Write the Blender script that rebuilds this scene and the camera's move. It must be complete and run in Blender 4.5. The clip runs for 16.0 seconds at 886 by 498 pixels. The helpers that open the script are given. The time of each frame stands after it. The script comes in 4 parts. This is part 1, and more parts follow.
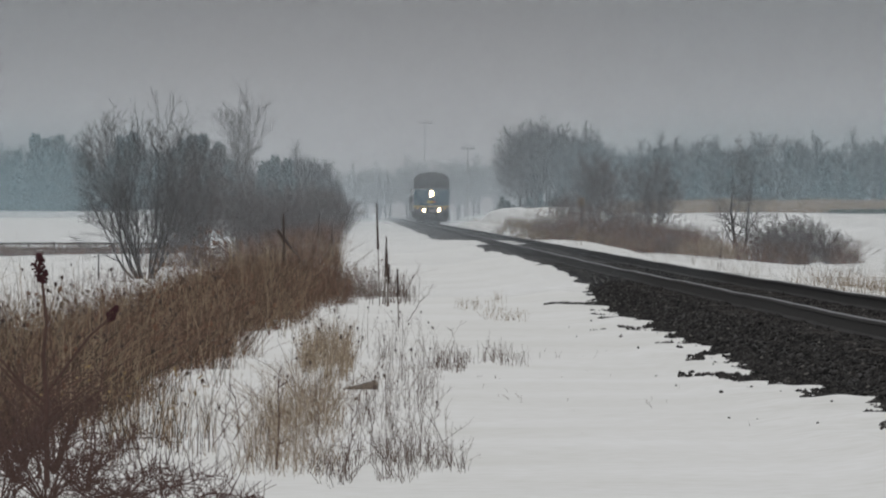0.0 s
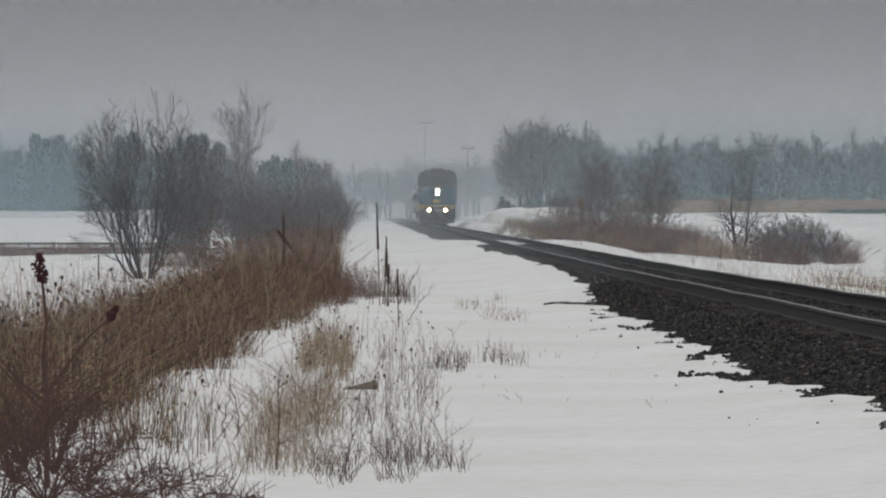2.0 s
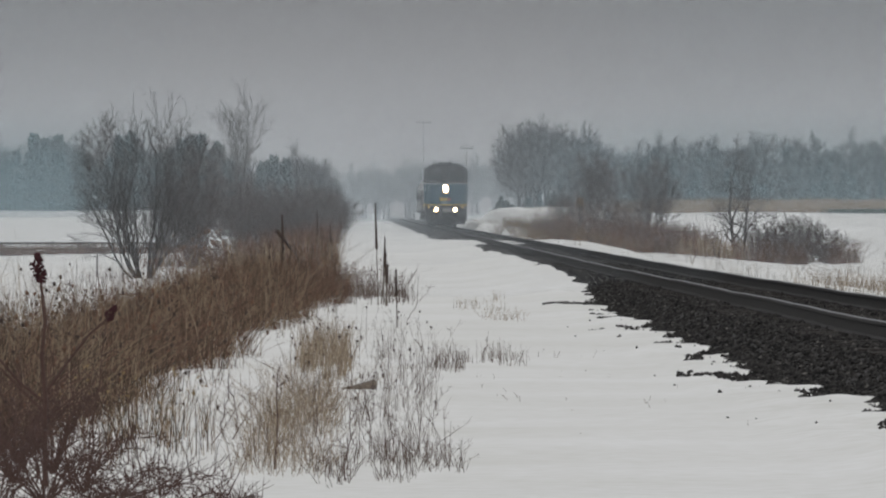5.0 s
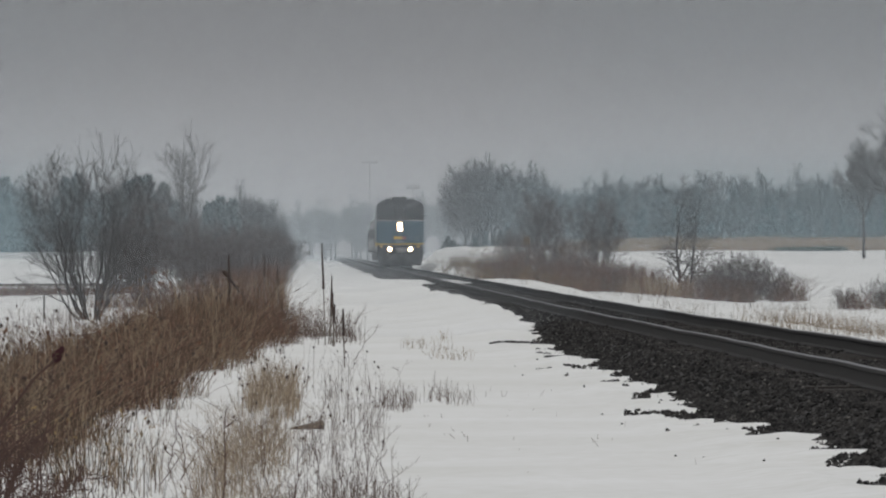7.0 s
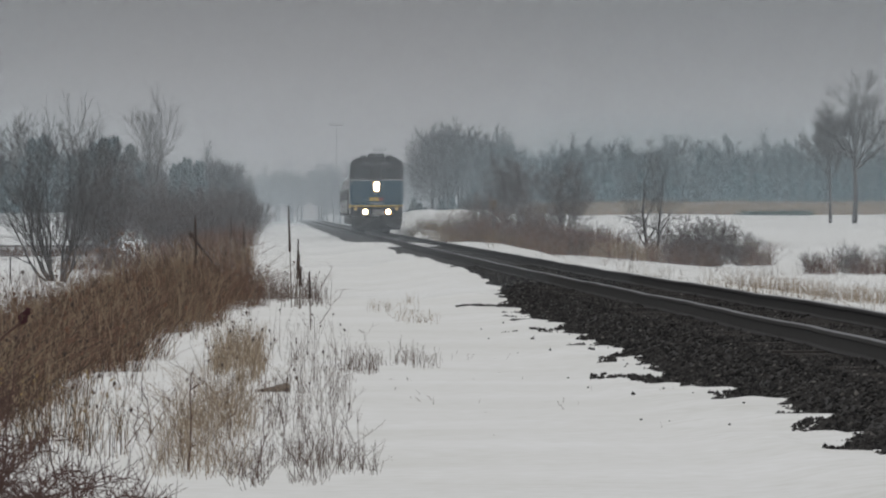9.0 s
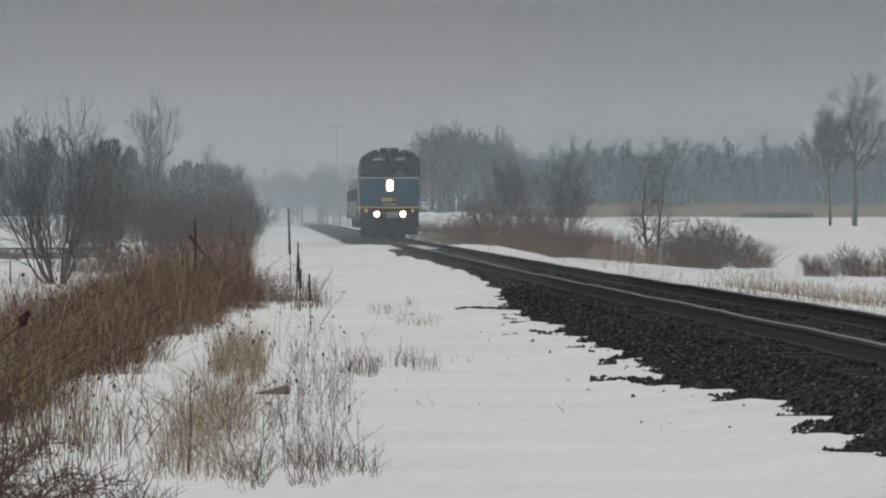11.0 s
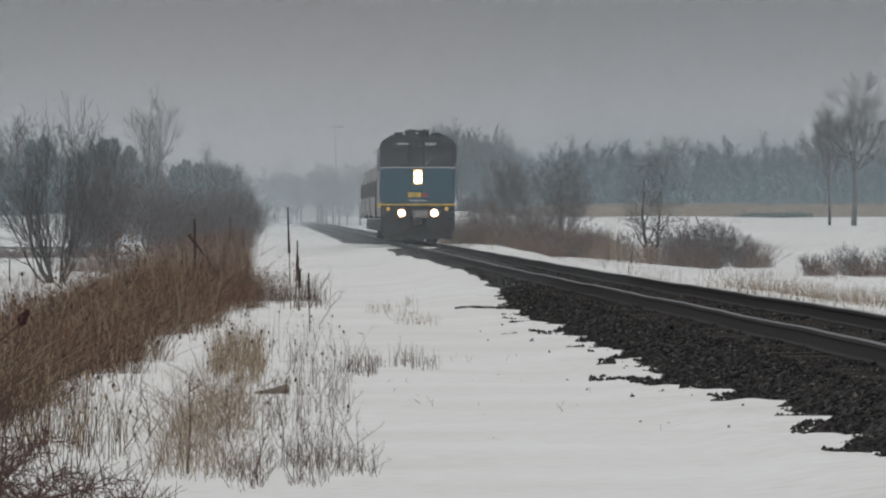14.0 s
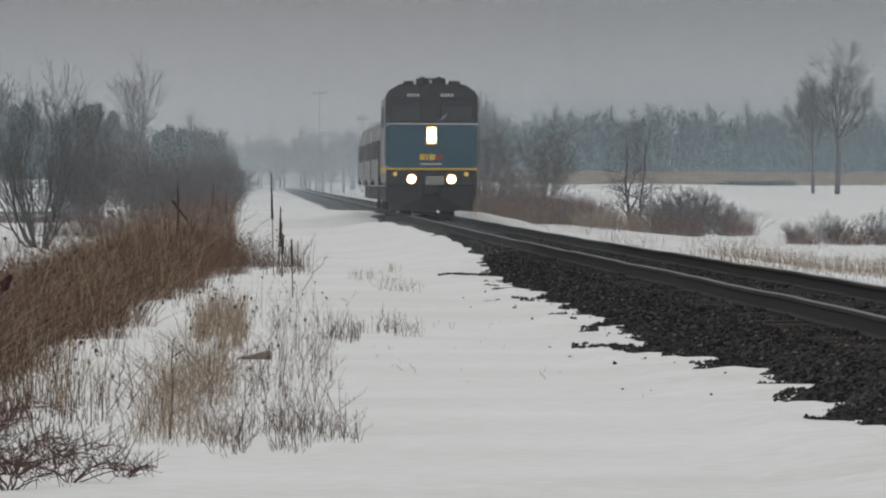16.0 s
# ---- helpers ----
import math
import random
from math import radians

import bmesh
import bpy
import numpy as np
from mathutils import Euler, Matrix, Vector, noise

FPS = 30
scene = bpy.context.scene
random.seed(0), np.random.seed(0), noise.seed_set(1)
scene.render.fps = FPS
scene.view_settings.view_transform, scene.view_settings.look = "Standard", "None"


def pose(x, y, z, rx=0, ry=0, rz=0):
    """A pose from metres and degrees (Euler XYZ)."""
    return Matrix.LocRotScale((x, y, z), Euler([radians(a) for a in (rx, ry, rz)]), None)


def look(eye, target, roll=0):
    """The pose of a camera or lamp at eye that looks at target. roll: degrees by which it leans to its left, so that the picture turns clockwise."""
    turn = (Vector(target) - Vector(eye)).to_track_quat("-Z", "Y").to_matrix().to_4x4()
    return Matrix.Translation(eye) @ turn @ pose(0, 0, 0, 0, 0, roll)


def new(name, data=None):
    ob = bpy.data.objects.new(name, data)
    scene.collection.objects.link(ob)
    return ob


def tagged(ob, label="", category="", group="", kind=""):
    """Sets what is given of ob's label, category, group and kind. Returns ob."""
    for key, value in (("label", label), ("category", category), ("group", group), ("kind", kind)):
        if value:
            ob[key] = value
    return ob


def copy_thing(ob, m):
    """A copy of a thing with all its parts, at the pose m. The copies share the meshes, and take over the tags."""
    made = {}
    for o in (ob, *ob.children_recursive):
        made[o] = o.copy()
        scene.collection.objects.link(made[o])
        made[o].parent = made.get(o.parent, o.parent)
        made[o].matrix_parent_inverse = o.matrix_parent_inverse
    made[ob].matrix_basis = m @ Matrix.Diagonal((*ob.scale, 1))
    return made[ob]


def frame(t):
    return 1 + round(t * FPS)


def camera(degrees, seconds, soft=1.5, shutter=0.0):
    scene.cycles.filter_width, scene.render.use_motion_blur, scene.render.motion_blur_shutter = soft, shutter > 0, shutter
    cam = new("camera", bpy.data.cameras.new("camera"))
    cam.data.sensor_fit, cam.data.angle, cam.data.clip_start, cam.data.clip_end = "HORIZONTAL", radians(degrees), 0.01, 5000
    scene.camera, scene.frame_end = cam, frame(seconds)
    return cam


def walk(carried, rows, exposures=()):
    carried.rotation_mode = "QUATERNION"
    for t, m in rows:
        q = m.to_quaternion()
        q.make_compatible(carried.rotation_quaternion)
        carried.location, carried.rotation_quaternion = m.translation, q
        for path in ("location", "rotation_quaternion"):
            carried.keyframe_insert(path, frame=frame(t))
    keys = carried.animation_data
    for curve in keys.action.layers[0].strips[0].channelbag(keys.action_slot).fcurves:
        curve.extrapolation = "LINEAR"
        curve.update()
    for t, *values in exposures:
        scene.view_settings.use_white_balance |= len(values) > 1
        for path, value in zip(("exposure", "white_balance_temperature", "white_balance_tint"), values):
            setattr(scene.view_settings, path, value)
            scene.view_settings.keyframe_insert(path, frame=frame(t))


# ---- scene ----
F_DEG = 4.853
EYE_Z = 1.58
cam = camera(F_DEG, 16.0, soft=2.1)
# seconds, yaw, pitch, roll in degrees: a tripod head that is nudged now and then
TURNS = [
    (0.0, -0.4150, -0.2075, 0.0),
    (3.2, -0.4150, -0.2075, 0.0),
    (4.8, -0.4150, -0.2075, 0.0),
    (5.3, -0.4785, -0.2174, -0.037),
    (5.5, -0.5447, -0.2230, -0.146),
    (6.0, -0.7986, -0.1666, -0.061),
    (6.5, -0.9536, 0.0207, -0.001),
    (7.0, -0.7149, 0.0075, 0.286),
    (7.5, -0.6480, 0.1253, 0.220),
    (8.0, -0.6800, 0.1420, 0.213),
    (8.5, -0.6717, 0.0112, 0.076),
    (9.0, -0.8982, -0.1959, 0.071),
    (9.2, -0.8986, -0.1830, 0.071),
    (11.5, -0.8986, -0.1825, 0.071),
    (13.0, -0.8990, -0.1830, 0.060),
    (14.0, -0.9023, -0.1853, 0.031),
    (14.2, -0.9023, -0.1870, 0.031),
    (14.5, -0.9867, -0.3346, 0.115),
    (15.0, -0.9747, -0.3602, -0.058),
    (15.5, -0.9837, -0.3614, -0.079),
    (16.0, -0.9937, -0.3680, -0.218),
]
walk(cam, [(t, pose(0, 0, EYE_Z, 90 + pitch, roll, yaw)) for t, yaw, pitch, roll in TURNS])

# ---- light: a closed winter overcast ----
world = bpy.data.worlds.new("overcast")
scene.world = world
world.use_nodes = True
wn = world.node_tree
wn.nodes.clear()
w_out = wn.nodes.new("ShaderNodeOutputWorld")
w_bg = wn.nodes.new("ShaderNodeBackground")
w_sky = wn.nodes.new("ShaderNodeTexSky")
w_sky.sky_type, w_sky.sun_disc = "NISHITA", False
w_sky.sun_elevation, w_sky.sun_rotation = radians(28), radians(150)
w_sky.dust_density = 6.0
w_dim = wn.nodes.new("ShaderNodeVectorMath")
w_dim.operation = "SCALE"
w_dim.inputs["Scale"].default_value = 0.08
w_co = wn.nodes.new("ShaderNodeTexCoord")
w_sep = wn.nodes.new("ShaderNodeSeparateXYZ")
w_ramp = wn.nodes.new("ShaderNodeValToRGB")
cr = w_ramp.color_ramp
cr.interpolation = "EASE"
SKY_STOPS = [(0.0, 0.50, 0.475, 0.475), (0.024, 0.232, 0.227, 0.230), (0.25, 0.46, 0.47, 0.49), (1.0, 0.98, 0.98, 0.99)]
cr.elements[0].position, cr.elements[0].color = SKY_STOPS[0][0], (*SKY_STOPS[0][1:], 1)
cr.elements[1].position, cr.elements[1].color = SKY_STOPS[3][0], (*SKY_STOPS[3][1:], 1)
for p, r, g, b in SKY_STOPS[1:3]:
    el = cr.elements.new(p)
    el.color = (r, g, b, 1)
w_mix = wn.nodes.new("ShaderNodeMix")
w_mix.data_type = "RGBA"
w_mix.inputs["Factor"].default_value = 0.94
wn.links.new(w_co.outputs["Generated"], w_sep.inputs[0])
wn.links.new(w_sep.outputs["Z"], w_ramp.inputs[0])
wn.links.new(w_sky.outputs[0], w_dim.inputs[0])
wn.links.new(w_dim.outputs[0], w_mix.inputs[6])
wn.links.new(w_ramp.outputs[0], w_mix.inputs[7])
w_bg.inputs["Strength"].default_value = 0.80
wn.links.new(w_mix.outputs[2], w_bg.inputs["Color"])
wn.links.new(w_bg.outputs[0], w_out.inputs[0])
sun = new("sun", bpy.data.lights.new("sun", "SUN"))
sun.data.energy, sun.data.angle, sun.data.color = 0.4, radians(25), (1.0, 0.97, 0.93)
sun.matrix_world = look((-200, -350, 260), (0, 0, 0))

scene.cycles.transparent_max_bounces = 32


# ---- materials ----
def material(name, base, rough=0.8, metal=0.0, scale=6.0, vary=0.25, fine=60.0, bump=0.2, dist=0.01, island=0.0, dirt=None, stretch=(1, 1, 1)):
    """Base colour varied at two scales by noise, and by object or island; relief from the finer one."""
    m = bpy.data.materials.new(name)
    m.use_nodes = True
    nt = m.node_tree
    b = nt.nodes["Principled BSDF"]
    b.inputs["Roughness"].default_value, b.inputs["Metallic"].default_value = rough, metal
    co = nt.nodes.new("ShaderNodeTexCoord")
    mp = nt.nodes.new("ShaderNodeMapping")
    mp.inputs["Scale"].default_value = stretch
    nt.links.new(co.outputs["Object"], mp.inputs[0])
    n1, n2 = nt.nodes.new("ShaderNodeTexNoise"), nt.nodes.new("ShaderNodeTexNoise")
    for n, s in ((n1, scale), (n2, fine)):
        n.inputs["Scale"].default_value, n.inputs["Detail"].default_value = s, 4
        nt.links.new(mp.outputs[0], n.inputs["Vector"])
    ad = nt.nodes.new("ShaderNodeMath")
    ad.operation = "ADD"
    nt.links.new(n1.outputs[0], ad.inputs[0])
    nt.links.new(n2.outputs[0], ad.inputs[1])
    last = ad.outputs[0]
    if island:
        ge = nt.nodes.new("ShaderNodeNewGeometry")
        mu = nt.nodes.new("ShaderNodeMath")
        mu.operation, mu.inputs[1].default_value, mu.inputs[2].default_value = "MULTIPLY_ADD", island, -island / 2
        nt.links.new(ge.outputs["Random Per Island"], mu.inputs[0])
        a2 = nt.nodes.new("ShaderNodeMath")
        a2.operation = "ADD"
        nt.links.new(last, a2.inputs[0])
        nt.links.new(mu.outputs[0], a2.inputs[1])
        last = a2.outputs[0]
    rp = nt.nodes.new("ShaderNodeMapRange")
    rp.inputs[1].default_value, rp.inputs[2].default_value = 0.55, 1.45
    nt.links.new(last, rp.inputs[0])
    mx = nt.nodes.new("ShaderNodeMix")
    mx.data_type = "RGBA"
    lo = [c * (1 - vary) for c in base]
    hi = [min(1, c * (1 + vary)) for c in base]
    if dirt:
        lo = dirt
    mx.inputs[6].default_value, mx.inputs[7].default_value = (*lo, 1), (*hi, 1)
    nt.links.new(rp.outputs[0], mx.inputs["Factor"])
    nt.links.new(mx.outputs[2], b.inputs["Base Color"])
    if bump:
        bp = nt.nodes.new("ShaderNodeBump")
        bp.inputs["Strength"].default_value, bp.inputs["Distance"].default_value = bump, dist
        nt.links.new(n2.outputs[0], bp.inputs["Height"])
        nt.links.new(bp.outputs[0], b.inputs["Normal"])
    return m


def glowing(name, colour, strength):
    m = bpy.data.materials.new(name)
    m.use_nodes = True
    b = m.node_tree.nodes["Principled BSDF"]
    b.inputs["Base Color"].default_value = (*colour, 1)
    b.inputs["Emission Color"].default_value, b.inputs["Emission Strength"].default_value = (*colour, 1), strength
    return m


def misty(name, colour, share, low=3.0, high=26.0, inner=None):
    """A flat tinted sheet in place of haze, thinner with height: most light goes straight through, the rest is
    scattered to both sides.
    """
    m = bpy.data.materials.new(name)
    m.use_nodes = True
    nt = m.node_tree
    nt.nodes.clear()
    out, mix = nt.nodes.new("ShaderNodeOutputMaterial"), nt.nodes.new("ShaderNodeMixShader")
    clear, both = nt.nodes.new("ShaderNodeBsdfTransparent"), nt.nodes.new("ShaderNodeMixShader")
    d, tr = nt.nodes.new("ShaderNodeBsdfDiffuse"), nt.nodes.new("ShaderNodeBsdfTranslucent")
    d.inputs[0].default_value = tr.inputs[0].default_value = (*colour, 1)
    both.inputs[0].default_value = 0.5
    co, sep = nt.nodes.new("ShaderNodeTexCoord"), nt.nodes.new("ShaderNodeSeparateXYZ")
    thin = nt.nodes.new("ShaderNodeMapRange")
    thin.inputs[1].default_value, thin.inputs[2].default_value = low, high
    thin.inputs[3].default_value, thin.inputs[4].default_value = share, share * 0.1
    nt.links.new(co.outputs["Object"], sep.inputs[0])
    nt.links.new(sep.outputs["Z"], thin.inputs[0])
    dense = thin.outputs[0]
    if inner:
        # the added dark tint covers the woods and leaves the line of the track clear
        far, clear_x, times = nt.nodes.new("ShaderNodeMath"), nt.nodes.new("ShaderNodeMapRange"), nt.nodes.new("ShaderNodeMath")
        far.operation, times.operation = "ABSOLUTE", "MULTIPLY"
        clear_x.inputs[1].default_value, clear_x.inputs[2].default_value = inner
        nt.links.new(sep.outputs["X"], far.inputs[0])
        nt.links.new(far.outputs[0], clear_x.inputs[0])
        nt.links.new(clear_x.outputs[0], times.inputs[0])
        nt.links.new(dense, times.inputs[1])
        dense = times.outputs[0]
    nt.links.new(dense, mix.inputs[0])
    nt.links.new(d.outputs[0], both.inputs[1])
    nt.links.new(tr.outputs[0], both.inputs[2])
    nt.links.new(clear.outputs[0], mix.inputs[1])
    nt.links.new(both.outputs[0], mix.inputs[2])
    nt.links.new(mix.outputs[0], out.inputs[0])
    return m


SNOW = material("snow", (0.885, 0.89, 0.89), 0.7, scale=0.22, vary=0.05, fine=5, bump=0.4, dist=0.04, dirt=(0.70, 0.70, 0.655))
STONE = material("ballast_stone", (0.022, 0.0205, 0.0195), 0.9, scale=0.8, vary=0.9, fine=30, bump=0.8, dist=0.03, island=1.6)
PALESTONE = material("pale_ballast_stone", (0.10, 0.095, 0.088), 0.9, scale=3, vary=0.6, fine=30, bump=0.6, dist=0.02, island=1.4)
RUST = material("rail_web_rust", (0.022, 0.020, 0.019), 0.8, 0.0, scale=2, vary=0.3, fine=40)
STEEL = material("polished_rail_steel", (0.16, 0.16, 0.165), 0.5, 0.5, scale=1.5, vary=0.15, fine=40, bump=0.05)
TIE = material("creosoted_timber", (0.022, 0.018, 0.015), 0.85, scale=3, vary=0.4, fine=50, stretch=(1, 8, 8))
BARK = material("grey_bark", (0.055, 0.047, 0.044), 0.9, scale=4, vary=0.3, fine=40)
WOODBARK = material("dark_damp_bark", (0.032, 0.030, 0.030), 0.9, scale=1, vary=0.2, fine=10)
BARK_RED = material("red_brown_twigs", (0.070, 0.050, 0.045), 0.9, scale=4, vary=0.3, fine=40)
BARK_PALE = material("pale_grey_bark", (0.11, 0.10, 0.095), 0.9, scale=4, vary=0.25, fine=40)
NEEDLE = material("dark_conifer_needles", (0.014, 0.042, 0.046), 0.8, scale=0.6, vary=0.2, fine=6, island=0.2)
DRY = material("dry_brown_stalks", (0.165, 0.122, 0.082), 0.9, scale=0.6, vary=0.85, fine=25, island=1.9)
RUSTY = material("rust_brown_stalks", (0.115, 0.066, 0.047), 0.9, scale=0.6, vary=0.6, fine=25, island=1.5)
STRAW = material("straw_coloured_grass", (0.29, 0.23, 0.165), 0.9, scale=0.8, vary=0.4, fine=25, island=1.0)
PLUM = material("purple_brown_stubble", (0.14, 0.108, 0.092), 0.9, scale=0.8, vary=0.4, fine=25, island=1.0)
SEED = material("dark_seed_heads", (0.055, 0.038, 0.032), 0.95, scale=20, vary=0.35, fine=90)
SUMAC = material("dark_red_sumac_fruit", (0.050, 0.012, 0.016), 0.95, scale=20, vary=0.4, fine=120, bump=0.6)
CANE = material("dark_red_canes", (0.075, 0.040, 0.032), 0.8, scale=4, vary=0.35, fine=40, island=0.6)
LEAF = material("withered_yellow_leaf", (0.30, 0.215, 0.10), 0.85, scale=8, vary=0.3, fine=50, island=0.5)
DEADWOOD = material("weathered_dead_wood", (0.17, 0.145, 0.125), 0.9, scale=5, vary=0.3, fine=45, stretch=(1, 4, 1))
DEADDARK = material("dark_wet_timber", (0.06, 0.052, 0.048), 0.9, scale=4, vary=0.35, fine=40)
BLUE = material("teal_blue_paint", (0.012, 0.066, 0.104), 0.5, scale=0.9, vary=0.18, fine=12, bump=0.05, dirt=(0.020, 0.056, 0.080))
BLACK = material("sooty_black_paint", (0.014, 0.015, 0.018), 0.55, scale=1.2, vary=0.3, fine=14, bump=0.08)
UNDER = material("grimy_running_gear", (0.015, 0.014, 0.014), 0.8, scale=2.5, vary=0.4, fine=25, bump=0.4)
SILVER = material("dull_silver_paint", (0.26, 0.26, 0.255), 0.5, 0.1, scale=0.8, vary=0.15, fine=12, bump=0.05, dirt=(0.14, 0.135, 0.125))
GREY = material("light_grey_paint", (0.40, 0.41, 0.42), 0.5, scale=1.0, vary=0.15, fine=14, bump=0.05)
YELLOW = material("yellow_paint", (0.62, 0.40, 0.04), 0.5, scale=1.5, vary=0.15, fine=14, bump=0.05)
RED = material("red_paint", (0.30, 0.035, 0.025), 0.5, scale=1.5, vary=0.15, fine=14, bump=0.05)
WHITE = material("white_paint", (0.72, 0.72, 0.70), 0.5, scale=1.5, vary=0.1, fine=14, bump=0.05)
PLOW = material("salt_grey_steel", (0.23, 0.22, 0.21), 0.7, scale=2.0, vary=0.35, fine=20, bump=0.2)
CABGLASS = material("dark_cab_glass", (0.040, 0.046, 0.05), 0.12, scale=0.5, vary=0.1, fine=5, bump=0.0)
TINT = material("tinted_coach_glass", (0.006, 0.007, 0.008), 0.6, scale=0.5, vary=0.1, fine=5, bump=0.0)
POLE = material("grey_timber_pole", (0.22, 0.21, 0.20), 0.9, scale=3, vary=0.3, fine=30)
LAMP = glowing("lit_headlamp", (1.0, 0.86, 0.62), 26.0)
DITCH = glowing("lit_ditch_lamp", (1.0, 0.80, 0.50), 24.0)
# glowing surface added for the warm halo around the lit lamps
HALO = glowing("warm_lamp_halo", (1.0, 0.55, 0.20), 1.5)
MARK = glowing("amber_marker_lens", (0.8, 0.52, 0.14), 0.2)
ORANGE = material("orange_sign_face", (0.12, 0.082, 0.048), 0.6, scale=4, vary=0.2, fine=20)
RUSSET = material("russet_dead_leaves", (0.13, 0.070, 0.044), 0.9, scale=6, vary=0.4, fine=40, island=0.8)
EVERGREEN = material("dark_green_hedge", (0.022, 0.060, 0.045), 0.85, scale=1.5, vary=0.4, fine=20, island=0.7)


# ---- helpers for meshes ----
def mesh_of(name, verts, faces, mats, smooth=False, index=None):
    me = bpy.data.meshes.new(name)
    me.from_pydata(verts.tolist() if hasattr(verts, "tolist") else verts, [], faces.tolist() if hasattr(faces, "tolist") else faces)
    for m in (mats if isinstance(mats, (list, tuple)) else [mats]):
        me.materials.append(m)
    if index is not None:
        me.polygons.foreach_set("material_index", index)
    if smooth:
        me.polygons.foreach_set("use_smooth", [True] * len(me.polygons))
    me.update()
    return me


def thing(name, label, category, group="", kind="", m=None):
    ob = tagged(new(name), label, category, group, kind)
    ob.empty_display_size = 0.2
    if m is not None:
        ob.matrix_world = m
    return ob


def part(name, data, mat, parent, label=""):
    """One mesh, from a bmesh or a ready mesh, under a thing or a part."""
    if isinstance(data, bmesh.types.BMesh):
        me = bpy.data.meshes.new(name)
        data.to_mesh(me)
        data.free()
        me.materials.append(mat)
    else:
        me = data
    ob = new(name, me)
    ob.parent = parent
    if label:
        ob["label"] = label
    return ob


def box(x0, x1, y0, y1, z0, z1, bevel=0.02, bm=None):
    own = bm is None
    bm = bmesh.new() if own else bm
    made = bmesh.ops.create_cube(bm, size=1, matrix=Matrix.Translation(((x0 + x1) / 2, (y0 + y1) / 2, (z0 + z1) / 2)) @ Matrix.Diagonal((x1 - x0, y1 - y0, z1 - z0, 1)))
    if bevel:
        edges = list({e for v in made["verts"] for e in v.link_edges})
        bmesh.ops.bevel(bm, geom=edges, offset=bevel, segments=2, affect="EDGES", profile=0.5)
    return bm


def rod(p, q, r, sides=12, bm=None, r2=None):
    bm = bmesh.new() if bm is None else bm
    p, q = Vector(p), Vector(q)
    turn = (q - p).to_track_quat("Z", "Y").to_matrix().to_4x4()
    bmesh.ops.create_cone(bm, cap_ends=True, segments=sides, radius1=r, radius2=r if r2 is None else r2, depth=(q - p).length, matrix=Matrix.Translation((p + q) / 2) @ turn)
    return bm


def prism(outline, y0, y1, bm=None):
    """An outline of (x, z) drawn out along y."""
    bm = bmesh.new() if bm is None else bm
    a = [bm.verts.new((x, y0, z)) for x, z in outline]
    b = [bm.verts.new((x, y1, z)) for x, z in outline]
    n = len(a)
    bm.faces.new(a)
    bm.faces.new(b[::-1])
    for i in range(n):
        bm.faces.new((a[i], b[i], b[(i + 1) % n], a[(i + 1) % n]))
    bmesh.ops.recalc_face_normals(bm, faces=bm.faces)
    return bm


def tubes(p0, p1, r0, r1, sides):
    """Tapered open tubes for many straight pieces at once."""
    p0, p1, r0, r1 = (np.asarray(a, float) for a in (p0, p1, r0, r1))
    d = p1 - p0
    d /= np.linalg.norm(d, axis=1, keepdims=True) + 1e-9
    ref = np.where(np.abs(d[:, 2:3]) > 0.9, np.array([[1.0, 0, 0]]), np.array([[0, 0, 1.0]]))
    u = np.cross(d, ref)
    u /= np.linalg.norm(u, axis=1, keepdims=True) + 1e-9
    w = np.cross(d, u)
    ang = np.arange(sides) * 2 * np.pi / sides
    ring = u[:, None, :] * np.cos(ang)[None, :, None] + w[:, None, :] * np.sin(ang)[None, :, None]
    v = np.concatenate([p0[:, None] + ring * r0[:, None, None], p1[:, None] + ring * r1[:, None, None]], axis=1)
    n = len(p0)
    k = np.arange(sides)
    quad = np.stack([k, (k + 1) % sides, sides + (k + 1) % sides, sides + k], axis=1)
    f = quad[None] + (np.arange(n) * 2 * sides)[:, None, None]
    return v.reshape(-1, 3), f.reshape(-1, 4)


def tube_along(pts, radii, sides):
    """One connected tapered tube along a line of points."""
    pts = np.asarray(pts, float)
    d = np.gradient(pts, axis=0)
    d /= np.linalg.norm(d, axis=1, keepdims=True) + 1e-9
    u = np.cross(d, np.array([0.31, 0.87, 0.38]))
    u /= np.linalg.norm(u, axis=1, keepdims=True) + 1e-9
    w = np.cross(d, u)
    ang = np.arange(sides) * 2 * np.pi / sides
    v = pts[:, None] + (u[:, None] * np.cos(ang)[None, :, None] + w[:, None] * np.sin(ang)[None, :, None]) * np.asarray(radii)[:, None, None]
    i = (np.arange(len(pts) - 1)[:, None] * sides + np.arange(sides)[None])
    j = (np.arange(len(pts) - 1)[:, None] * sides + (np.arange(sides)[None] + 1) % sides)
    return v.reshape(-1, 3), np.stack([i, j, j + sides, i + sides], axis=-1).reshape(-1, 4)


def lattice(x, y, seed):
    """Smooth random heights between 0 and 1 on a unit lattice."""
    xi, yi = np.floor(x), np.floor(y)
    fx, fy = x - xi, y - yi
    fx, fy = fx * fx * (3 - 2 * fx), fy * fy * (3 - 2 * fy)

    def h(a, b):
        s = np.sin(a * 127.1 + b * 311.7 + seed * 74.7) * 43758.5453
        return s - np.floor(s)
    return (h(xi, yi) * (1 - fx) + h(xi + 1, yi) * fx) * (1 - fy) + (h(xi, yi + 1) * (1 - fx) + h(xi + 1, yi + 1) * fx) * fy


def ramp(a, b, x):
    t = np.clip((x - a) / (b - a), 0, 1)
    return t * t * (3 - 2 * t)


# ---- ground ----
TRACK_X, RAIL_Z = 5.70, 0.45


